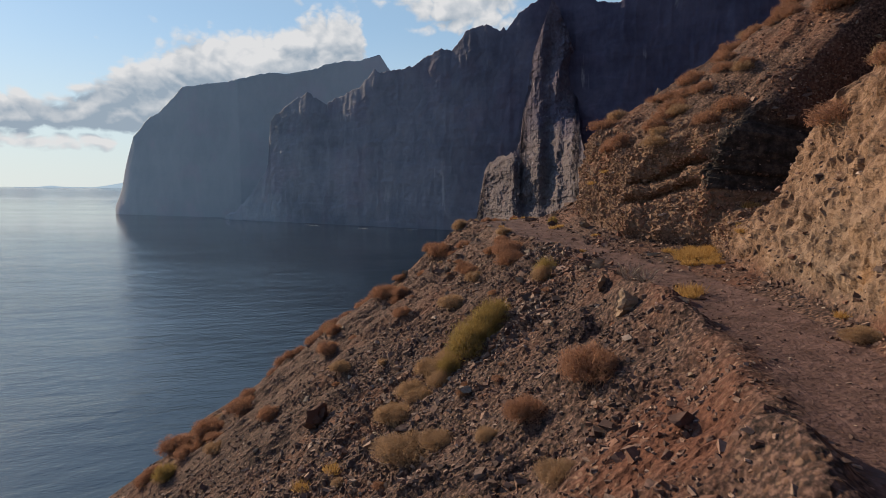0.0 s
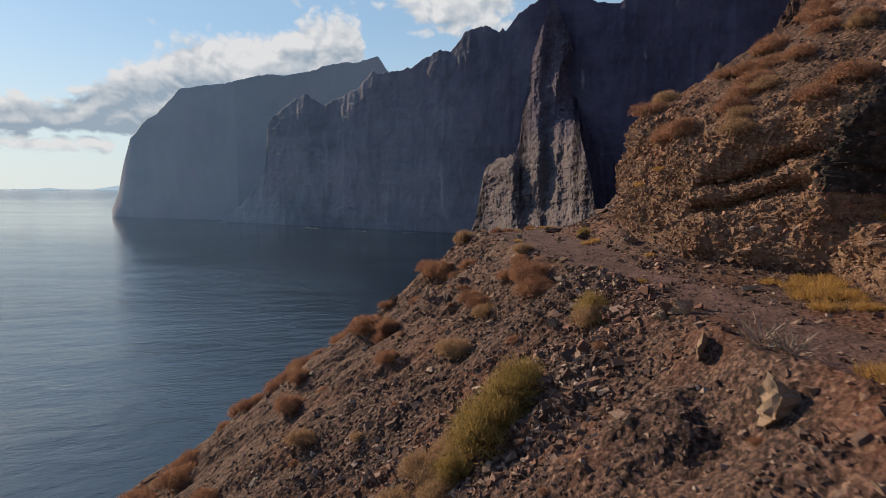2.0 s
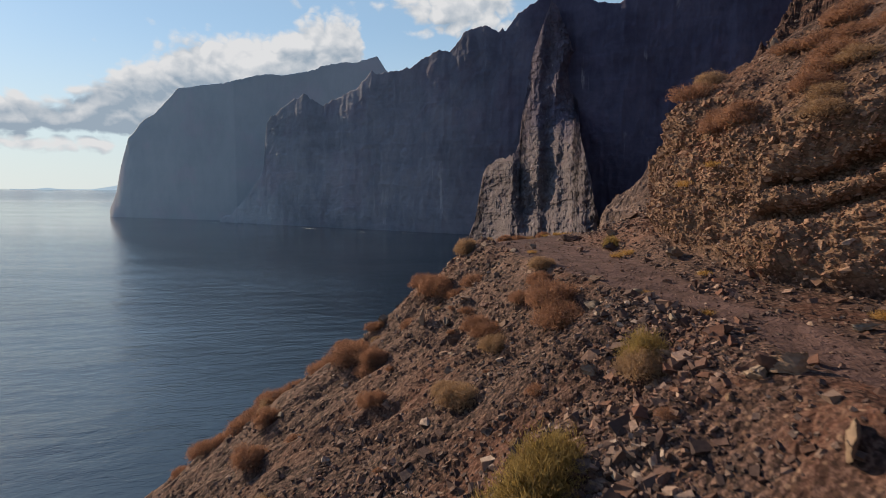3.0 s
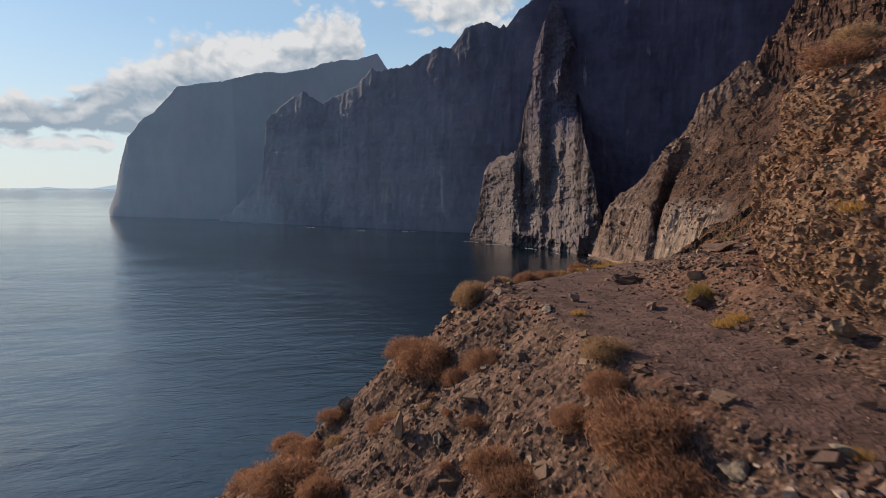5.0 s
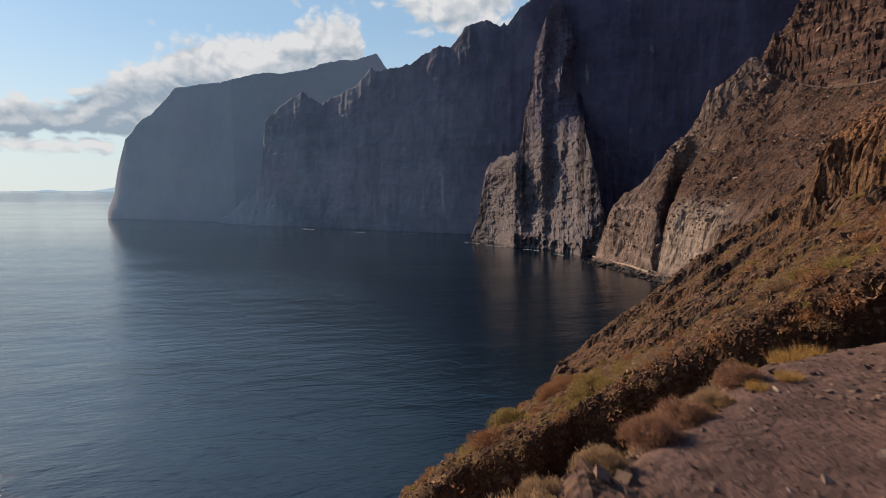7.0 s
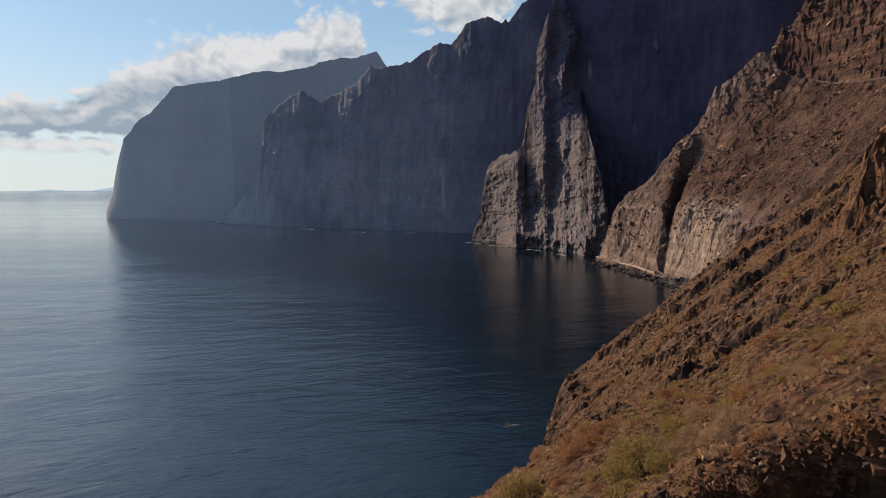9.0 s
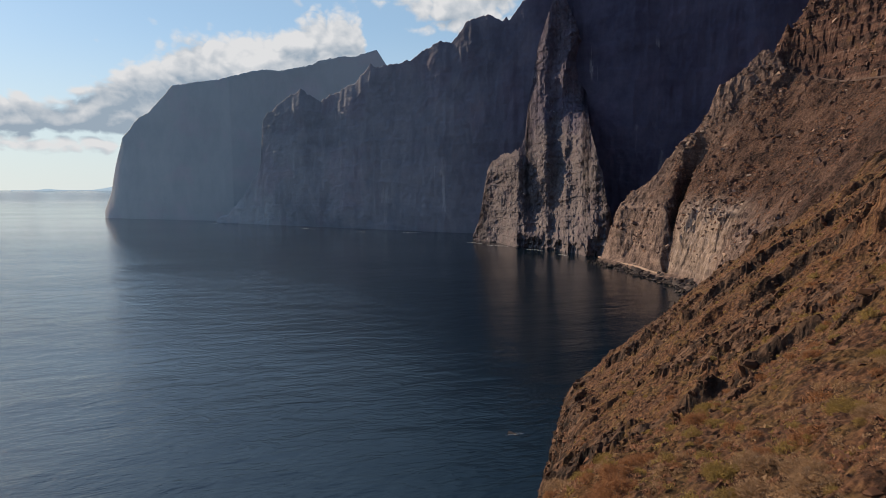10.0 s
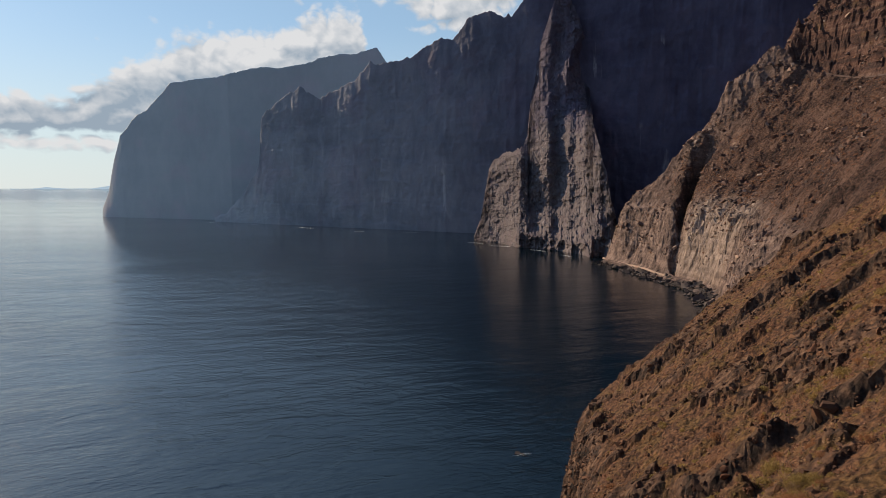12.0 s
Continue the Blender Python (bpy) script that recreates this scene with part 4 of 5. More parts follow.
def rock_shape(level, seed, squash=0.7, cuts=9):
    """An angular stone: a ball cut by planes, drawn out to a slab or a wedge."""
    rng = np.random.default_rng(seed)
    v, f = ico(level)
    v = v * 1.25
    for _ in range(cuts):
        n = rng.normal(size=3)
        n /= np.linalg.norm(n)
        over = np.maximum(v @ n - rng.uniform(0.42, 0.85), 0)
        v = v - over[:, None] * n
    v = v * (1 + 0.10 * rng.normal(size=(len(v), 1)))
    return v * np.array([rng.uniform(0.9, 1.6), rng.uniform(0.6, 1.0), squash * rng.uniform(0.6, 1.3)]), f


def shard(seed):
    """A small broken stone: six skewed faces."""
    rng = np.random.default_rng(seed)
    v = np.array([(x, y, z) for z in (-1, 1) for y in (-1, 1) for x in (-1, 1)], float) * 0.72
    v = v * rng.uniform(0.55, 1.2, (8, 3)) + rng.normal(0, 0.14, (8, 3))
    f = np.array([(0, 2, 3, 1), (4, 5, 7, 6), (0, 1, 5, 4), (2, 6, 7, 3), (0, 4, 6, 2), (1, 3, 7, 5)])
    return v * np.array([1.3, 0.9, 0.6]), f


def turns(n, rng, tilt=0.5):
    """n rotation matrices: any heading, some tilt."""
    a, b, c = rng.uniform(0, 2 * math.pi, n), rng.normal(0, tilt, n), rng.normal(0, tilt, n)
    ca, sa, cb, sb, cc, sc = np.cos(a), np.sin(a), np.cos(b), np.sin(b), np.cos(c), np.sin(c)
    o, z = np.ones(n), np.zeros(n)
    Rz = np.stack([ca, -sa, z, sa, ca, z, z, z, o], -1).reshape(n, 3, 3)
    Rx = np.stack([o, z, z, z, cb, -sb, z, sb, cb], -1).reshape(n, 3, 3)
    Ry = np.stack([cc, z, sc, z, o, z, -sc, z, cc], -1).reshape(n, 3, 3)
    return Rz @ Rx @ Ry


def scatter(name, at, size, shapes, mat, label, category, rng, tilt=0.5):
    """Many small pieces in one mesh."""
    V, F, base = [], [], 0
    pick = rng.integers(0, len(shapes), len(at))
    for k, (sv, sf) in enumerate(shapes):
        i = np.where(pick == k)[0]
        if not len(i):
            continue
        R = turns(len(i), rng, tilt)
        v = np.einsum("nij,vj->nvi", R, sv) * size[i][:, None, None] + at[i][:, None, :]
        f = sf[None] + (np.arange(len(i)) * len(sv))[:, None, None] + base
        V.append(v.reshape(-1, 3)), F.append(f.reshape(-1, sf.shape[1]))
        base += len(i) * len(sv)
    me = bpy.data.meshes.new(name)
    fill(me, np.concatenate(V), np.concatenate(F))
    me.materials.append(mat)
    return tagged(new(name, me), label, category, kind="stuff")


def mesh_of(name, v, f, mat):
    me = bpy.data.meshes.new(name)
    fill(me, v, f)
    me.materials.append(mat)
    return me


def surface(ob):
    """Places and face areas of a built sheet, and a tree to find its height."""
    me = ob.data
    v = np.empty(len(me.vertices) * 3, np.float32)
    me.vertices.foreach_get("co", v)
    f = np.empty(len(me.polygons) * 4, np.int32)
    me.loops.foreach_get("vertex_index", f)
    v, f = v.reshape(-1, 3).astype(float), f.reshape(-1, 4)
    d1, d2 = v[f[:, 2]] - v[f[:, 0]], v[f[:, 3]] - v[f[:, 1]]
    return v, f, np.linalg.norm(np.cross(d1, d2), axis=1) / 2


HV, HF, HA = surface(HEADLAND)
HTREE = BVHTree.FromPolygons(HV.tolist(), HF.tolist())


def attr_of(ob, key):
    a = np.empty(len(ob.data.vertices), np.float32)
    ob.data.attributes[key].data.foreach_get("value", a)
    return a


def ground_at(x, y):
    hit = HTREE.ray_cast(Vector((x, y, 120)), Vector((0, 0, -1)))
    return hit[0].z if hit[0] is not None else 0.0


def sow(v, f, weight, n, rng):
    """n places spread over faces by weight."""
    i = rng.choice(len(f), n, p=weight / weight.sum())
    a, b = rng.random(n)[:, None], rng.random(n)[:, None]
    q = v[f[i]]
    return (q[:, 0] * (1 - a) + q[:, 1] * a) * (1 - b) + (q[:, 3] * (1 - a) + q[:, 2] * a) * b, i


def build_scree():
    rng = np.random.default_rng(21)
    c = HV[HF].mean(1)
    trail, bank = attr_of(HEADLAND, "trail")[HF].mean(1), attr_of(HEADLAND, "bank")[HF].mean(1)
    seen = smooth(c[:, 1], 6, 9) * smooth(c[:, 2], 43, 46) * (c[:, 1] < 49) * (1 - 0.7 * smooth(c[:, 2], 66, 69))
    patch = 0.6 + 1.4 * smooth(fbm(c[:, 0] / 2.4 + c[:, 2] / 4, c[:, 1] / 1.3, 0 * c[:, 0], 4, 90), -0.1, 0.35)
    left = c[:, 0] < trail_left(c[:, 1])
    w = HA * seen * (np.where(left, 1.6 * patch, 1.3 * patch) * (1 - 0.88 * trail) * (1 - 0.8 * bank))
    mound = np.exp(-((c[:, 0] - 7.2) / 2.2) ** 2 - ((c[:, 1] - 43.2) / 3.0) ** 2)
    w = w * (1 + 2.0 * mound)
    # fine trodden soil on the berm beside the trail, with few stones
    berm = np.exp(-((trail_left(c[:, 1]) - c[:, 0] - 0.4) / 1.1) ** 2) * (1 - smooth(c[:, 1], 24, 30))
    w = w * (1 - 0.78 * berm)
    small = [shard(100 + k) for k in range(12)]
    at, _ = sow(HV, HF, w, 62000, rng)
    size = np.clip(np.exp(rng.normal(-3.18, 0.47, len(at))), 0.017, 0.17) * (1 - 0.3 * smooth(at[:, 1], 31, 37))
    at[:, 2] += size * 0.1
    scatter("scree", at, size, small, STONE, "loose angular grey and brown scree stones on the slope", "scree", rng)
    # coarse dark rubble in a band down the slope
    band = np.exp(-((c[:, 0] - 4.6 - 0.55 * (c[:, 1] - 30.5)) / 1.3) ** 2) * smooth(c[:, 1], 24, 27) * (1 - smooth(c[:, 1], 33.5, 36))
    foot = np.exp(-((c[:, 0] + 2.0 - 0.2 * (c[:, 1] - 28)) / 3.0) ** 2) * smooth(c[:, 1], 17, 20) * (1 - smooth(c[:, 1], 30, 34)) * 0.35
    at, _ = sow(HV, HF, HA * (band + foot) * (1 - trail) * (1 - bank), 5200, rng)
    size = np.clip(np.exp(rng.normal(-2.72, 0.42, len(at))), 0.04, 0.22)
    scatter("rubble", at, size, small, STONE, "coarse dark angular rubble lying on the scree slope", "rubble", rng)
    # dusty stones along the brink of the headland
    brink = np.exp(-((c[:, 0] - along(c[:, 1], (33, 2.5), (38, 1.0), (42, 0.2), (45, 3.0))) / 2.2) ** 2) * smooth(c[:, 1], 33, 36) * (1 - smooth(c[:, 1], 44.5, 46))
    at, _ = sow(HV, HF, HA * brink * (1 - trail), 750, rng)
    scatter("brink_stones", at, np.clip(np.exp(rng.normal(-2.95, 0.5, len(at))), 0.02, 0.2), small, DUSTY_STONE, "dusty tan broken stones along the brink of the slope", "stones", rng)
    # crumbling face of the bank
    at, _ = sow(HV, HF, HA * bank * (1 - 0.85 * attr_of(HEADLAND, "pale")[HF].mean(1)) * (1 - attr_of(HEADLAND, "shadowed")[HF].mean(1)) ** 2 * (smooth(c[:, 1], 27, 31)) * (c[:, 1] < 46) * (c[:, 2] < 70), 14000, rng)
    size = np.clip(np.exp(rng.normal(-3.2, 0.45, len(at))), 0.02, 0.12)
    scatter("bank_rubble", at, size, small, BANK_STONE, "crumbling brown stones set in the rock bank", "rubble", rng, 1.2)
    at, _ = sow(HV, HF, HA * seen * trail, 1500, rng)
    size = np.clip(np.exp(rng.normal(-3.9, 0.45, len(at))), 0.01, 0.05)
    scatter("gravel", at, size, small, STONE, "small loose gravel strewn over the dirt trail", "gravel", rng)
    # larger stones, each on its own
    shapes = [mesh_of("stone", *rock_shape(2, 200 + k, 0.7, 12), STONE if k % 3 else PALE_STONE) for k in range(9)]
    at, _ = sow(HV, HF, w * (c[:, 0] > -9) * (c[:, 1] > 13) * (c[:, 1] < 47), 290, rng)
    for p, R, r in zip(at, turns(len(at), rng, 0.45), np.clip(np.exp(rng.normal(-1.95, 0.32, len(at))), 0.09, 0.3)):
        ob = new("stone", shapes[int(rng.integers(9))])
        ob.matrix_world = Matrix.Translation((p[0], p[1], p[2] + 0.2 * r)) @ Matrix(R.tolist()).to_4x4() @ Matrix.Diagonal((r, r, r, 1))
        ob.parent = HEADLAND


def boulder(x, y, r, lift, heading, lean, seed, mat, label, stretch=(1, 1, 1)):
    v, f = rock_shape(3, seed, 0.8, 14)
    v = v * (1 + 0.05 * fbm(v[:, 0] * 3, v[:, 1] * 3, v[:, 2] * 3, 3, seed))[:, None] * np.array(stretch)
    ob = new("boulder", mesh_of("boulder", v * r, f, mat))
    ob.matrix_world = pose(x, y, ground_at(x, y) + lift * r, lean, 0, heading)
    return tagged(ob, label, "boulder", "boulders along the trail")


def build_boulders():
    boulder(5.45, 22.6, 0.46, 0.35, 20, 10, 301, TAN_STONE, "pale tan rounded boulder beside the trail edge", (1, 0.8, 0.95))
    boulder(5.30, 25.5, 0.40, 0.55, 60, 12, 302, TAN_STONE, "brown upright slab of rock standing in scree", (0.6, 0.45, 1.5))
    boulder(-5.0, 30.0, 0.75, 0.3, 30, 0, 303, STONE, "large dark angular boulder half sunk in scree", (1.1, 0.9, 0.8))
    boulder(5.75, 27.8, 0.34, 0.35, 5, 8, 304, TAN_STONE, "pale grey boulder among scree stones")
    boulder(5.30, 28.0, 0.24, 0.35, 75, 8, 305, PALE_STONE, "pale grey boulder among scree stones")
    boulder(3.36, 31.1, 0.20, 0.5, 15, 14, 306, PALE_STONE, "small white angular rock on dark scree", (0.8, 0.7, 1.1))
    boulder(4.65, 30.2, 0.22, 0.5, 130, 35, 307, PALE_STONE, "long whitish rock leaning on dark scree", (1.7, 0.6, 0.8))
    boulder(-0.6, 38.9, 0.22, 0.7, 10, 6, 308, PALE_STONE, "white upright pointed rock on the scree slope", (0.7, 0.6, 1.5))
    boulder(8.42, 30.2, 0.28, 0.3, 0, 0, 309, PALE_STONE, "pale flat rock lying beside the dirt trail", (1.5, 0.8, 0.5))
    boulder(5.5, 20.2, 0.20, 0.4, 40, 20, 310, STONE, "brown angular rock on the slope edge")
    boulder(2.6, 40.4, 0.30, 0.1, 80, 3, 311, PALE_STONE, "flat pale slab lying on the trail", (1.3, 0.8, 0.25))
    boulder(3.45, 41.6, 0.16, 0.4, 0, 0, 312, PALE_STONE, "pale angular rock at the trail edge")
    boulder(6.1, 40.5, 0.22, 0.4, 35, 10, 313, STONE, "grey angular rock in the rubble mound")
    boulder(7.4, 42.9, 0.34, 0.3, 110, 12, 314, STONE, "grey angular rock on top of rubble", (1.3, 0.8, 0.7))
    boulder(5.2, 43.6, 0.28, 0.3, 150, 8, 315, STONE, "grey angular rock on top of rubble", (1.4, 0.8, 0.6))
    boulder(7.2, 37.2, 0.26, 0.4, 25, 10, 316, PALE_STONE, "tan rock fallen at the foot of the bank")
    boulder(4.1, 19.6, 0.26, 0.4, 45, 22, 317, STONE, "grey rock beside a rust-brown shrub")
    boulder(1.5, 37.6, 0.28, 0.1, 65, 22, 318, STONE, "flat grey slab on the scree slope", (1.6, 0.8, 0.3))
    boulder(-2.3, 42.4, 0.30, 0.4, 20, 10, 319, PALE_STONE, "tan rock at the brink of the slope")
    boulder(0.2, 38.3, 0.20, 0.5, 85, 10, 320, PALE_STONE, "pale angular rock on the scree slope")
    boulder(4.0, 34.0, 0.22, 0.4, 15, 15, 321, PALE_STONE, "whitish broken rock beside a large shrub")
    boulder(-3.0, 38.0, 0.26, 0.4, 0, 15, 322, STONE, "dark angular rock on the scree slope")
    boulder(1.0, 24.0, 0.22, 0.4, 55, 15, 323, PALE_STONE, "pale angular rock on the scree slope")


# ---- plants ----


def blades(n, rng, root, tip, width):
    """n thin blades, each two triangles, from root to tip places."""
    d = tip - root
    side = np.cross(d, rng.normal(size=(n, 3)))
    side *= (width / np.maximum(np.linalg.norm(side, axis=1), 1e-6))[:, None]
    mid = root * 0.55 + tip * 0.45 + rng.normal(size=(n, 3)) * np.linalg.norm(d, axis=1)[:, None] * 0.07
    v = np.stack([root, mid - side, mid + side, tip], 1)
    f = np.array([[0, 1, 2], [1, 3, 2]])
    return v.reshape(-1, 3), (f[None] + (np.arange(n) * 4)[:, None, None]).reshape(-1, 3)


def sprigs(n, rng, root, tip, width):
    """n single triangles, broad at the root."""
    side = np.cross(tip - root, rng.normal(size=(n, 3)))
    side *= (width / np.maximum(np.linalg.norm(side, axis=1), 1e-6))[:, None]
    v = np.stack([root - side, root + side, tip], 1)
    return v.reshape(-1, 3), np.arange(3 * n).reshape(n, 3)


def shrub_meshes(seed, kind, mat, n=4600):
    """A cushion shrub of radius 1: woody stems inside, fine twigs outside."""
    rng = np.random.default_rng(seed)
    core = n // 9
    az, up = rng.uniform(0, 2 * math.pi, n), rng.uniform(0.0, 1, n) ** 0.85
    lump = 1 + 0.12 * rng.normal(size=n) * (kind == "upright") + 0.10 * np.sin(az * 3 + seed) + 0.07 * np.sin(az * 5 + 2 * seed) + 0.07 * np.sin(up * 7 + az * 2)
    flat = np.sqrt(np.maximum(1 - up ** 2, 0))
    tall = {"cushion": 0.80, "upright": 1.15}[kind]
    tip = np.stack([np.cos(az) * flat * lump, np.sin(az) * flat * lump, up * tall * lump], -1)
    far = 1 - 0.32 * rng.random(n) ** 1.6
    far[:core] = rng.uniform(0.45, 0.8, core)
    tip *= far[:, None]
    root = tip * rng.uniform(0.80, 0.95, n)[:, None] + rng.normal(size=(n, 3)) * 0.085 - np.array([0, 0, 0.05])
    width = rng.uniform(0.006, 0.014, n) * (4600 / n) ** 0.5
    width[:core] = rng.uniform(0.03, 0.07, core)
    v, f = sprigs(n, rng, root, tip + rng.normal(size=(n, 3)) * 0.03, width)
    twigs = mesh_of("foliage", v, f, mat)
    m = 90
    az, up = rng.uniform(0, 2 * math.pi, m), rng.uniform(0.15, 1, m)
    flat = np.sqrt(1 - up ** 2)
    tip = np.stack([np.cos(az) * flat, np.sin(az) * flat, up * tall], -1) * rng.uniform(0.6, 0.9, m)[:, None]
    root = np.stack([rng.normal(0, 0.06, m), rng.normal(0, 0.06, m), np.full(m, -0.12)], -1)
    v, f = blades(m, rng, root, tip, rng.uniform(0.012, 0.02, m))
    return mesh_of("woody_base", v, f, WOOD_TWIG), twigs


SHRUBS = {
    "rust": [shrub_meshes(400 + k, "cushion", RUST_TWIG) for k in range(3)],
    "tan": [shrub_meshes(410 + k, "cushion", TAN_TWIG) for k in range(2)],
    "olive": [shrub_meshes(420 + k, "upright", OLIVE_TWIG) for k in range(2)],
}
for shade, twig in (("rust", RUST_TWIG), ("tan", TAN_TWIG)):
    SHRUBS["hill " + shade] = [shrub_meshes(440 + k, "cushion", twig, 2200) for k in range(3)]
SHRUBS["shelf rust"] = [shrub_meshes(455 + k, "cushion", RED_TWIG, 2200) for k in range(2)]
SHRUBS["hill olive"] = [shrub_meshes(450 + k, "cushion", OLIVE_TWIG, 2200) for k in range(2)]
SHRUB_LABEL = {"rust": "dry rust-brown cushion shrub of fine twigs on scree", "tan": "dry tan twiggy shrub growing on the stony slope",
               "olive": "yellow-green broom shrub growing on the scree slope"}


def shrub(kind, x, y, r, rng, tall=1.0, z=None, group="shrubs on the headland"):
    r = r * 1.3
    stems, twigs = SHRUBS[kind][int(rng.integers(len(SHRUBS[kind])))]
    ob = new("shrub")
    tagged(ob, SHRUB_LABEL[kind.split()[-1]], "shrub", group)
    for name, data in (("woody_base", stems), ("foliage", twigs)):
        new(name, data).parent = ob
    z = ground_at(x, y) if z is None else z
    ob.matrix_world = pose(x, y, z, 0, 0, float(rng.uniform(0, 360))) @ Matrix.Diagonal((r, r, r * tall, 1))
    return ob


def tuft_mesh(seed):
    rng = np.random.default_rng(seed)
    n = 420
    a, d = rng.uniform(0, 2 * math.pi, n), rng.random(n) ** 0.6
    root = np.stack([np.cos(a) * d * 0.75, np.sin(a) * d * 0.75, np.full(n, -0.05)], -1)
    lean = rng.normal(size=(n, 3)) * 0.22
    tip = root * 1.15 + np.stack([lean[:, 0], lean[:, 1], rng.uniform(0.3, 0.9, n)], -1)
    return mesh_of("grass_tuft", *blades(n, rng, root, tip, rng.uniform(0.008, 0.018, n)), GOLD_GRASS)


def build_plants():
    rng = np.random.default_rng(31)
    rust = [(3.8, 19.7, .62), (2.3, 19.7, .46), (3.2, 35.2, .72), (1.2, 36.5, .42), (-0.1, 41.6, .66), (-3.1, 39.6, .7), (-2.0, 36.3, .4), (-8, 34, .55),
            (-5.8, 38.6, .45), (-3.2, 41.6, .55), (-2.2, 38.8, .42), (-1.8, 36, .33), (-5.7, 36.4, .5), (1.5, 36.0, .44), (3.0, 36.4, .36), (2.4, 36.3, .3),
            (-3.9, 41.2, .5), (-2.4, 38.5, .38), (0.7, 40.6, .42), (1.2, 39.9, .42), (-10.5, 37.5, .7), (-12.6, 38.5, .8), (-14.5, 38.8, .9),
            (-6.8, 42.5, .6), (-9.5, 42.5, .6), (3.3, 34.2, .62), (-0.6, 42.2, .5)]
    for x, y, r in rust:
        shrub("rust", x, y, r, rng, rng.uniform(0.85, 1.1))
    for k in range(20):
        x = -15.0 + 14.5 * k / 19 + rng.normal(0, 0.4)
        shrub("hill rust" if rng.random() < 0.8 else "hill tan", x, along(x, (-15, 40.0), (-8, 41.4), (0, 41.6)) + rng.normal(0, 0.6), rng.uniform(0.22, 0.42), rng, rng.uniform(0.8, 1.1))
    tan = [(8.9, 18.0, .34), (4.2, 30.2, .5), (1.6, 35.2, .4), (-0.8, 23.1, .8), (0.2, 22.6, .5), (-1.6, 26.8, .5), (1.4, 19.9, .28), (3.1, 37.2, .36), (-11, 35, .5), (0.6, 33.5, .5), (0.2, 34.6, .35),
           (0.9, 17.5, .45), (2.6, 16.6, .4), (-4.5, 33.5, .5), (-0.1, 27.5, .6), (-0.8, 27.0, .55), (0.5, 28.0, .5), (-1.3, 25.8, .6), (0.6, 27.4, .4), (0.2, 26.6, .5), (-0.5, 26.4, .45)]
    for x, y, r in tan:
        shrub("tan", x, y, r, rng, rng.uniform(0.7, 1.0))
    olive = [(2.15, 28.6, .55), (1.75, 28.15, .62), (1.2, 28.0, .42), (1.15, 27.35, .70), (1.7, 27.6, .4), (0.45, 26.9, .38), (4.3, 30.6, .42), (6.2, 40.9, .26), (-14, 36, .5)]
    for x, y, r in olive:
        shrub("olive", x, y, r, rng, rng.uniform(0.65, 1.1))
    shrub("tan", 0.95, 43.0, 0.40, rng, 1.35)
    for x, y, r in ((1.9, 44.2, .26), (2.7, 45.0, .30), (3.3, 45.7, .34), (3.9, 46.3, .26), (4.6, 47.1, .3), (1.2, 43.6, .22),
                    (3.0, 46.7, .41), (3.6, 47.4, .45), (4.2, 48.0, .41), (4.9, 48.7, .44), (5.6, 49.2, .42), (6.4, 49.7, .45), (7.2, 50.1, .41), (2.2, 45.9, .28)):
        shrub("tan" if r < 0.3 or r > 0.4 else "rust", x, y, r, rng, rng.uniform(0.9, 1.2))
    # low rust plants strewn over the slope, and a row along its brink
    for k in range(32):
        y = rng.uniform(22, 43)
        x = trail_left(y) - rng.uniform(1.5, 12)
        shrub("hill rust" if rng.random() < 0.7 else "hill tan", float(x), float(y), rng.uniform(0.10, 0.26), rng, rng.uniform(0.6, 0.9))
    for k in range(16):
        x = -16.0 + 12.5 * k / 15 + rng.normal(0, 0.3)
        shrub("hill rust", x, along(x, (-16, 36.8), (-12, 38.0), (-8, 40.2), (-3.5, 41.6)) + rng.normal(0, 0.5), rng.uniform(0.35, 0.65), rng, rng.uniform(0.8, 1.0))
    # cushions over the hill above the bank
    c = HV[HF].mean(1)
    up = (c[:, 2] > 64.2) * (c[:, 0] > 8) * (c[:, 1] > 20) * (c[:, 1] < 42) * (c[:, 0] < 24)
    at, _ = sow(HV, HF, HA * up * ((c[:, 1] > 32.4) + 0.4 * (c[:, 1] < 24)), 74, rng)
    for p in at:
        shrub("hill rust" if rng.random() < 0.86 else "hill tan", p[0], p[1], rng.uniform(0.35, 0.8), rng, rng.uniform(0.7, 0.95), p[2] - 0.05, "shrubs on the hill above the bank")
    m = 70
    az, up = rng.uniform(0, 2 * math.pi, m), rng.uniform(0.1, 0.9, m)
    tip = np.stack([np.cos(az) * 0.6, np.sin(az) * 0.6, up], -1) * rng.uniform(0.4, 0.8, m)[:, None]
    fork = tip * rng.uniform(0.1, 0.6, m)[:, None] + rng.normal(size=(m, 3)) * 0.05 - np.array([0, 0, 0.03])
    for x, y in ((5.9, 24.3), (6.3, 24.0)):
        dead = new("dead_shrub", mesh_of("dead_shrub", *blades(m, rng, fork, tip, rng.uniform(0.008, 0.016, m)), WOOD_TWIG))
        dead.matrix_world = pose(x, y, ground_at(x, y), 0, 0, 40 * x)
        tagged(dead, "bare dead shrub with pale grey branches beside the trail", "shrub", "dead shrubs beside the trail")
    tufts = [tuft_mesh(430 + k) for k in range(3)]
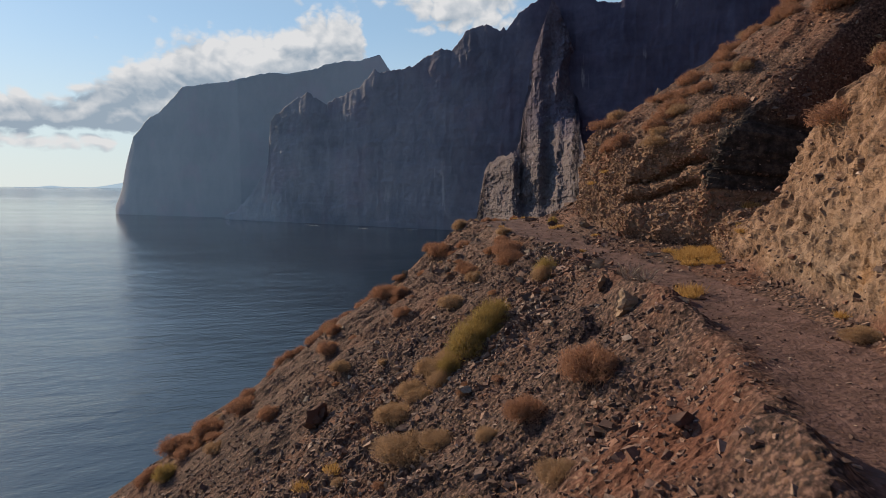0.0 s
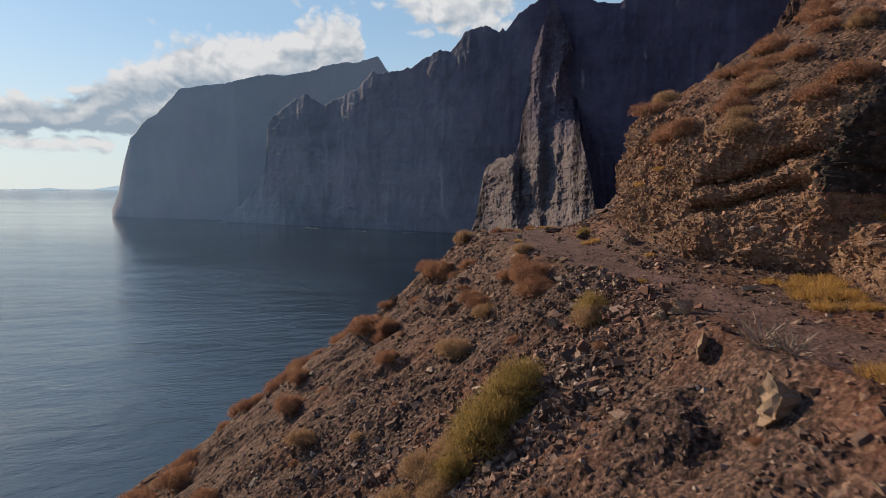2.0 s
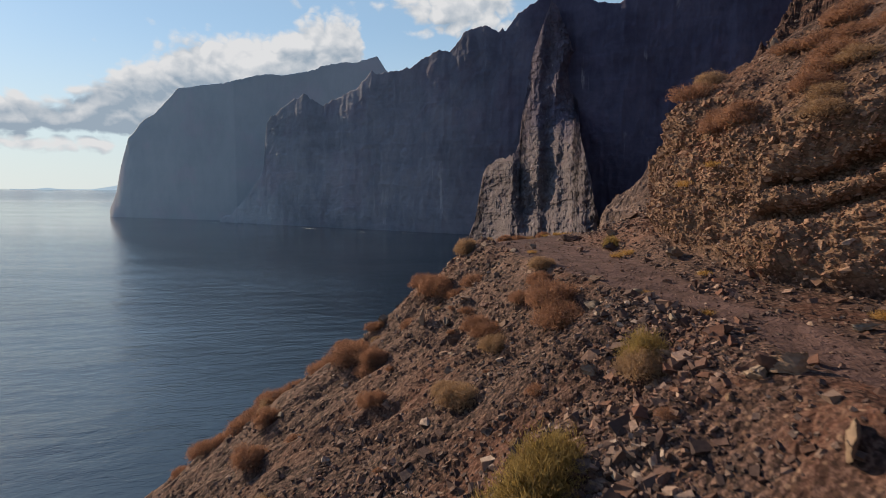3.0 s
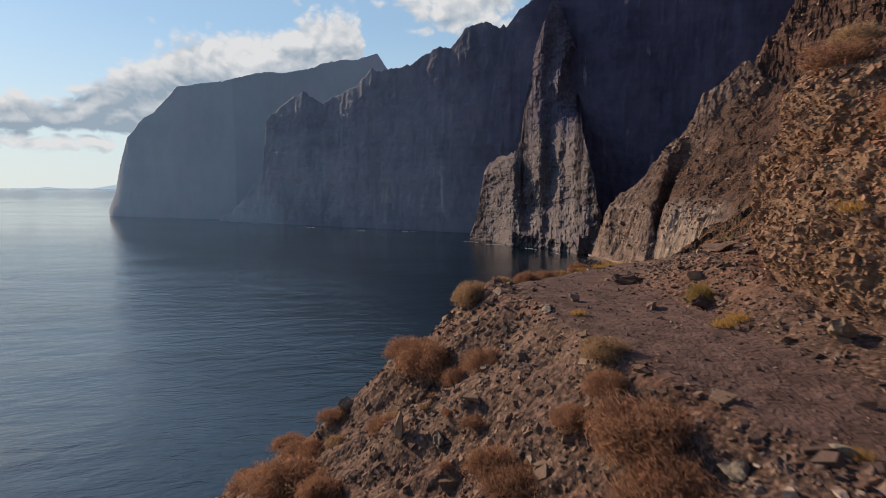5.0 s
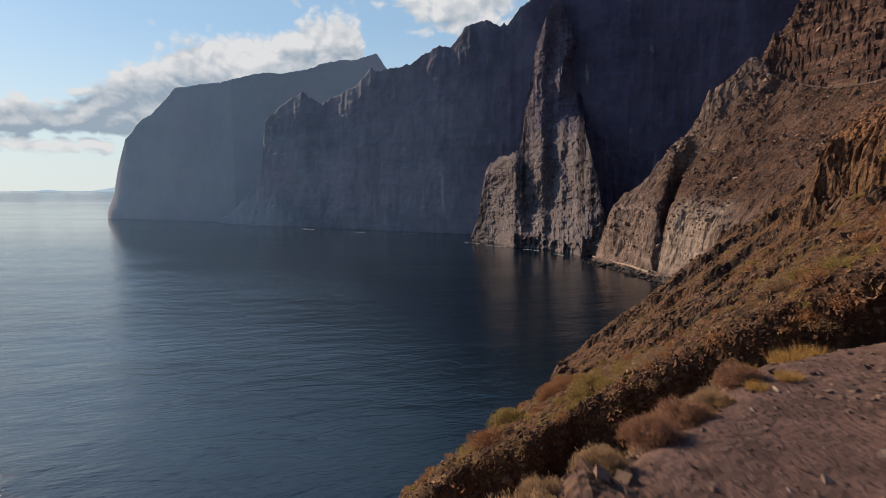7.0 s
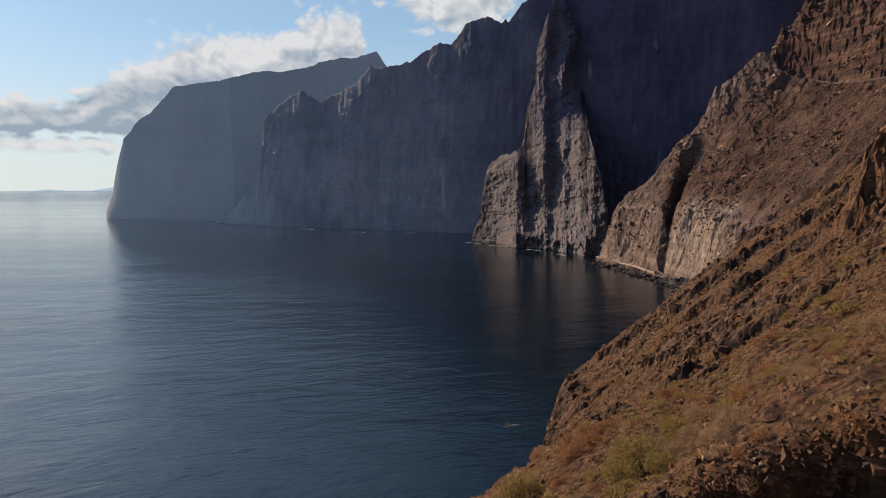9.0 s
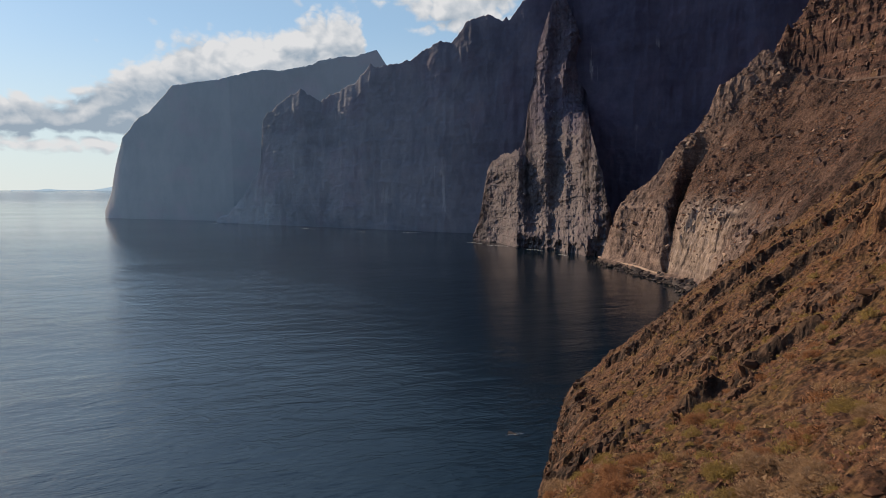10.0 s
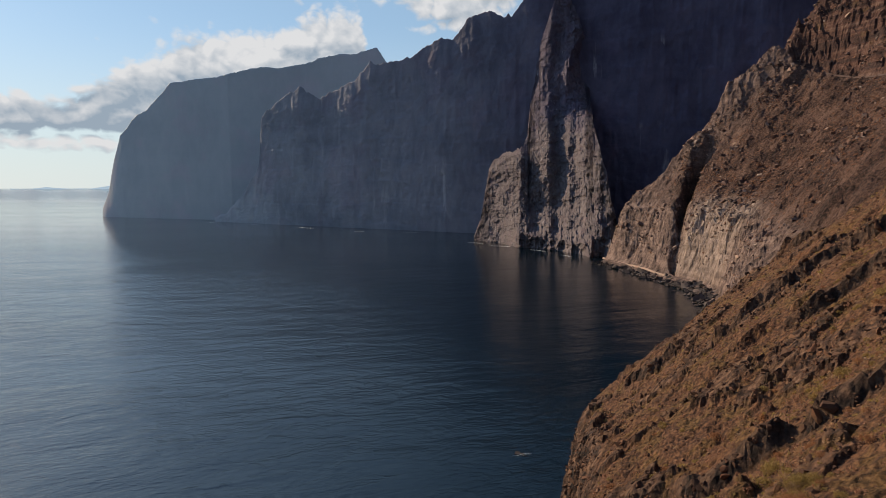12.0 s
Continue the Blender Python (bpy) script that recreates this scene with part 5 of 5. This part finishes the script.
    gold = [(7.3, 23.1, .5), (7.0, 22.4, .35), (9.5, 28.6, .6), (9.9, 29.4, .6), (10.4, 29.8, .5), (9.2, 28.9, .5), (9.0, 27.7, .45), (9.9, 28.4, .45), (12.4, 30.6, .5), (10.2, 26.4, .3), (-3.3, 25.1, .45), (-4.4, 25.5, .5),
            (5.9, 38.9, .3), (6.3, 39.2, .3), (5.2, 46.8, .25), (4.6, 46.5, .2), (3.6, 45.8, .2), (4.0, 46.2, .22), (6.6, 48.8, .42), (5.9, 48.2, .34), (5.0, 47.8, .34), (6.2, 48.7, .38), (7.7, 37.9, .35), (8.0, 36.6, .3), (9.4, 19.4, .3), (3.2, 40.0, .2), (7.3, 35.2, .25), (5.9, 31.6, .22), (5.2, 33.6, .22)]
    gold += [(float(rng.uniform(9.0, 11.0)), float(rng.uniform(27.0, 31.0)), float(rng.uniform(0.2, 0.45))) for k in range(12)]
    for x, y, r in gold:
        ob = new("grass_tuft", tufts[int(rng.integers(3))])
        ob.matrix_world = pose(x, y, ground_at(x, y), 0, 0, float(rng.uniform(0, 360))) @ Matrix.Diagonal((r, r, r * 0.8, 1))
        tagged(ob, "tuft of dry golden grass beside the trail", "grass", "grass tufts along the trail")


def clump_shape(seed, n=26, tall=0.75, fine=1.0):
    """A low clump of scrub of radius 1, of short broad sprigs."""
    rng = np.random.default_rng(seed)
    az, up = rng.uniform(0, 2 * math.pi, n), rng.random(n)
    flat = np.sqrt(1 - up ** 2)
    tip = np.stack([np.cos(az) * flat, np.sin(az) * flat, up * tall], -1) * rng.uniform(0.7, 1.1, n)[:, None]
    root = tip * 0.72 + rng.normal(size=(n, 3)) * 0.17 - np.array([0, 0, 0.12])
    return sprigs(n, rng, root, tip, fine * rng.uniform(0.2, 0.34, n) * (8 / n) ** 0.5)


def build_slope_cover():
    rng = np.random.default_rng(41)
    ob = bpy.data.objects["ground_slope"]
    v, f, area = surface(ob)
    c = v[f].mean(1)
    rock = attr_of(ob, "bank")[f].mean(1)
    under = attr_of(ob, "shadowed")[f].mean(1) * (c[:, 1] < 90)
    seen = (c[:, 2] > 4) * (c[:, 1] > 58) * (c[:, 1] < 232) * (c[:, 0] < 95) * (under < 0.5)
    near = 1.0 / (1 + (np.maximum(c[:, 1] - 75, 0) / 110.0) ** 1.5)
    patch = smooth(fbm(c[:, 0] / 8, c[:, 1] / 8, 0 * c[:, 0], 4, 95), -0.3, 0.3) + 0.15
    w = area * seen * near * patch * (1 - rock) ** 2
    shapes = [clump_shape(500 + k) for k in range(6)]
    for name, mat, n, label in (("rust_scrub", RUST_TWIG, 7500, "low rust-brown scrub covering the steep slope"),
                                ("tan_scrub", TAN_TWIG, 5000, "low dry tan scrub covering the steep slope"),
                                ("olive_scrub", OLIVE_TWIG, 3000, "low yellow-green scrub covering the steep slope")):
        at, _ = sow(v, f, w, n, rng)
        scatter(name, at, np.clip(np.exp(rng.normal(-1.45, 0.42, n)), 0.1, 0.8), shapes, mat, label, "scrub", rng, 0.15)
    domes = [clump_shape(560 + k, 240, 0.8, 0.75) for k in range(4)]
    for name, mat, n, label in (("rust_cushions", RED_TWIG, 320, "rounded rust-brown cushion bushes on the scrub slope"), ("golden_cushions", OLIVE_TWIG, 420, "rounded golden cushion bushes on the scrub slope")):
        at, _ = sow(v, f, w * (c[:, 1] < 150), n, rng)
        scatter(name, at, np.clip(np.exp(rng.normal(-0.75, 0.4, n)), 0.25, 1.1), domes, mat, label, "bushes", rng, 0.15)
    # the large bushes on the near shelf of the slope, each on its own
    belt = (c[:, 1] > gully_lip(c[:, 0]) + 2.5) * (c[:, 1] < 108) * (c[:, 0] > 2) * (c[:, 0] < 30) * (1 - 0.6 * smooth(c[:, 1], 98, 112)) * smooth(fbm(c[:, 0] / 6, c[:, 1] / 6, 0 * c[:, 0], 3, 99), -0.25, 0.3)
    at, _ = sow(v, f, area * seen * belt * (1 - rock), 76, rng)
    shades = [("shelf rust", "hill tan", "hill olive", "hill tan", "hill olive")[int(k)] for k in rng.integers(5, size=len(at))]
    # rust cushions crowd the shelf above the sea
    for x, y in ((10.3, 91.5), (9.4, 88.6), (11.4, 93.4), (12.6, 94.6), (8.2, 87.4), (6.8, 84.6)):
        near_by = np.hypot(c[:, 0] - x, c[:, 1] - y)
        at, shades = np.concatenate([at, c[[int(near_by.argmin())]]]), shades + ["shelf rust"]
    for p, shade in zip(at, shades):
        bush = shrub(shade, p[0], p[1], float(np.clip(np.exp(rng.normal(-0.2, 0.35)), 0.45, 1.4)), rng, rng.uniform(0.6, 0.85), p[2] - 0.08, "bushes on the scrub slope")
        tagged(bush, {"rust": "large rounded rust-brown bush on the scrub slope", "tan": "large rounded grey-tan bush on the scrub slope", "olive": "large rounded olive-yellow bush on the scrub slope"}[shade.split()[-1]])
    at, _ = sow(v, f, w * (c[:, 1] < 100), 260, rng)
    scatter("tan_cushions", at, rng.uniform(0.3, 0.8, len(at)), domes, TAN_TWIG, "pale tan cushion bushes along the edge of the slope", "bushes", rng, 0.15)
    stones = [shard(520 + k) for k in range(8)]
    at, _ = sow(v, f, area * seen * near * (0.6 + rock), 13000, rng)
    scatter("slope_stones", at, np.clip(np.exp(rng.normal(-1.85, 0.4, len(at))), 0.07, 0.45), stones, CRAG, "loose brown and grey stones on the scrub slope", "stones", rng)
    off = c[:, 1] - gully_lip(c[:, 0])
    at, _ = sow(v, f, area * (c[:, 0] < 30) * (c[:, 0] > -12) * smooth(off, -0.5, 0.1) * (1 - smooth(off, 0.6, 3.5)) * (under < 0.5), 4500, rng)
    scatter("rim_stones", at, np.clip(np.exp(rng.normal(-2.35, 0.4, len(at))), 0.05, 0.18), stones, CRAG, "broken stones along the rim of the gully", "stones", rng)
    crags = [rock_shape(1, 540 + k, 0.85, 8) for k in range(8)]
    knot = smooth(fbm(c[:, 0] / 9, c[:, 1] / 12, 0 * c[:, 0], 4, 97), 0.12, 0.4) + 1.0 * smooth(rock, 0.5, 0.9)
    at, _ = sow(v, f, area * seen * knot * smooth(c[:, 1], 96, 108), 4200, rng)
    size = np.clip(np.exp(rng.normal(-1.35, 0.4, len(at))), 0.1, 0.55)
    at[:, 2] -= 0.25 * size
    scatter("crags", at, size, crags, CRAG, "dark jagged rock outcrops on the scrub slope", "rocks", rng, 0.35)
    big = [mesh_of("rock", *rock_shape(2, 580 + k, 0.8, 10), CRAG) for k in range(6)]
    at, _ = sow(v, f, area * seen * knot * (c[:, 1] > 100) * (c[:, 1] < 170), 200, rng)
    for p, R, q in zip(at, turns(len(at), rng, 0.4), np.clip(np.exp(rng.normal(-0.9, 0.35, len(at))), 0.2, 0.8)):
        rock = new("rock", big[int(rng.integers(6))])
        rock.matrix_world = Matrix.Translation((p[0], p[1], p[2] - 0.1 * q)) @ Matrix(R.tolist()).to_4x4() @ Matrix.Diagonal((q, q, q, 1))
        rock.parent = ob
    # boulder beach at the foot of the cove cliff
    y = rng.uniform(405, 600, 1500)
    d = rng.normal(1.0, 4.0, len(y))
    at = np.stack([shore(y) + d, y, np.maximum(0.2, 0.35 * d)], -1)
    scatter("beach_boulders", at, np.clip(np.exp(rng.normal(0.1, 0.5, len(y))), 0.4, 4.0), stones, WET_STONE, "dark boulders strewn along the foot of the sea cliff", "boulders", rng)
    cove = bpy.data.objects["cliff_cove"]
    v, f, area = surface(cove)
    c = v[f].mean(1)
    loose = attr_of(cove, "talus")[f].mean(1)
    w = area * (c[:, 1] > 330) * (c[:, 2] > 12) * (c[:, 0] < 330)
    clumpy = smooth(fbm(c[:, 0] / 22, c[:, 1] / 22, c[:, 2] / 22, 4, 98), -0.1, 0.35) + 0.1
    at, _ = sow(v, f, w * clumpy, 7000, rng)
    scatter("talus_rocks", at, np.clip(np.exp(rng.normal(-0.4, 0.5, len(at))), 0.3, 2.4), stones, STONE, "dark broken rocks strewn over the talus", "rocks", rng)
    at, _ = sow(v, f, w * (0.1 + loose) * (0.15 + clumpy), 4200, rng)
    scatter("talus_scrub", at, np.clip(np.exp(rng.normal(-0.3, 0.35, len(at))), 0.4, 1.6), shapes, RUST_TWIG, "dry rust-brown scrub scattered over the talus", "scrub", rng, 0.15)
    big = [mesh_of("rock", *rock_shape(2, 590 + k, 0.85, 11), WET_STONE) for k in range(5)]
    for k in range(160):
        y = float(rng.uniform(410, 560))
        d, q = float(rng.normal(0.5, 3.0)), float(np.clip(np.exp(rng.normal(0.75, 0.4)), 1.0, 4.5))
        if k < 36:
            y, q = float(rng.uniform(424, 478)), float(rng.uniform(2.6, 5.2))
        rock = new("rock", big[k % 5])
        rock.matrix_world = pose(float(shore(y)) + d, y, max(0.2, 0.35 * d), 0, 15, float(rng.uniform(0, 360))) @ Matrix.Diagonal((q, q, q * 0.8, 1))
        rock.parent = cove
    rocks = np.array([(16, 215, -0.5), (17.2, 213.6, -0.3), (14.8, 216.2, -0.4), (140, 446, 0.2), (136, 440, 0), (144, 430, 0.1), (133, 452, 0)])
    scatter("sea_rocks", rocks, np.array([1.3, 0.9, 0.8, 2.2, 1.6, 2.0, 1.5]), stones, WET_STONE, "wet dark rocks breaking the sea surface", "rocks", rng, 0.2)


def build_cactus(x, y):
    """A clump of upright ribbed columns."""
    rng = np.random.default_rng(77)
    ground = BVHTree.FromObject(bpy.data.objects["ground_slope"], bpy.context.evaluated_depsgraph_get())
    n, rings = 10, 7
    a = np.arange(n) * 2 * math.pi / n
    rib = np.where(np.arange(n) % 2, 1.0, 0.72)
    v = [(math.cos(t) * w * q, math.sin(t) * w * q, h) for h, w in zip(np.linspace(0, 1, rings), (0.8, 1, 1, 1, 0.95, 0.8, 0.35)) for t, q in zip(a, rib)]
    f = [(k * n + i, k * n + (i + 1) % n, (k + 1) * n + (i + 1) % n, (k + 1) * n + i) for k in range(rings - 1) for i in range(n)]
    column = mesh_of("column", np.array(v), np.array(f), CACTUS)
    spot = ground.ray_cast(Vector((x, y, 120)), Vector((0, 0, -1)))[0]
    thing = new("cactus")
    tagged(thing, "clump of pale green columnar cactus on the slope", "cactus")
    for k in range(16):
        d, t, h = 0.55 * math.sqrt(rng.random()), rng.uniform(0, 2 * math.pi), rng.uniform(0.7, 1.35)
        stem = new("column", column)
        stem.parent = thing
        stem.matrix_local = pose(d * math.cos(t), d * math.sin(t), -0.25, 14 * d * math.sin(t), 14 * d * math.cos(t), 0) @ Matrix.Diagonal((0.075, 0.075, h + 0.25, 1))
    thing.matrix_world = Matrix.Translation(spot)


def foam_patch(x, y, length, width, heading, seed):
    """A ragged strip of foam lying on the water."""
    rng = np.random.default_rng(seed)
    n = 40
    u = np.linspace(-1, 1, n)
    mid = 1.6 * fbm(u * 4, 0 * u, 0 * u, 3, seed) * width
    half = width * 0.22 * (1 - u ** 2) ** 0.5 * (0.35 + 0.65 * vnoise(u * 9, 0 * u, 0 * u, seed + 3))
    c, s = math.cos(radians(heading)), math.sin(radians(heading))
    rows = []
    for k in (-1, 0, 1):
        a, b = u * length / 2, mid + k * half
        rows.append(np.stack([x + a * c - b * s, y + a * s + b * c, np.full(n, 0.08 if k else 0.16)], -1))
    ob = sheet("foam", np.stack(rows, 1), FOAM)
    tagged(ob, "thin white line of surf foam on dark water", "foam", kind="structure")


def build_foam():
    for k, (x, y, length, width, heading) in enumerate([
            (-440, 1212, 46, 4.5, -38), (-350, 1158, 34, 4.0, -35), (-232, 1056, 40, 4.5, -45), (-136, 975, 18, 4, -20), (-60, 962, 26, 3, -5),
            (24, 786, 26, 3.2, -40), (50, 748, 24, 2.6, -30), (84, 700, 26, 2.6, -58), (104, 652, 20, 2.2, -65), (15.5, 214, 3.5, 0.35, 10), (17.5, 215, 2.0, 0.25, -20), (126, 585, 22, 1.8, -80), (140, 500, 20, 1.5, 85)]):
        foam_patch(x, y, length, width, heading, 600 + k)


build_plants()
build_cactus(25.6, 71.2)
build_boulders()
build_slope_cover()
build_foam()
build_scree()
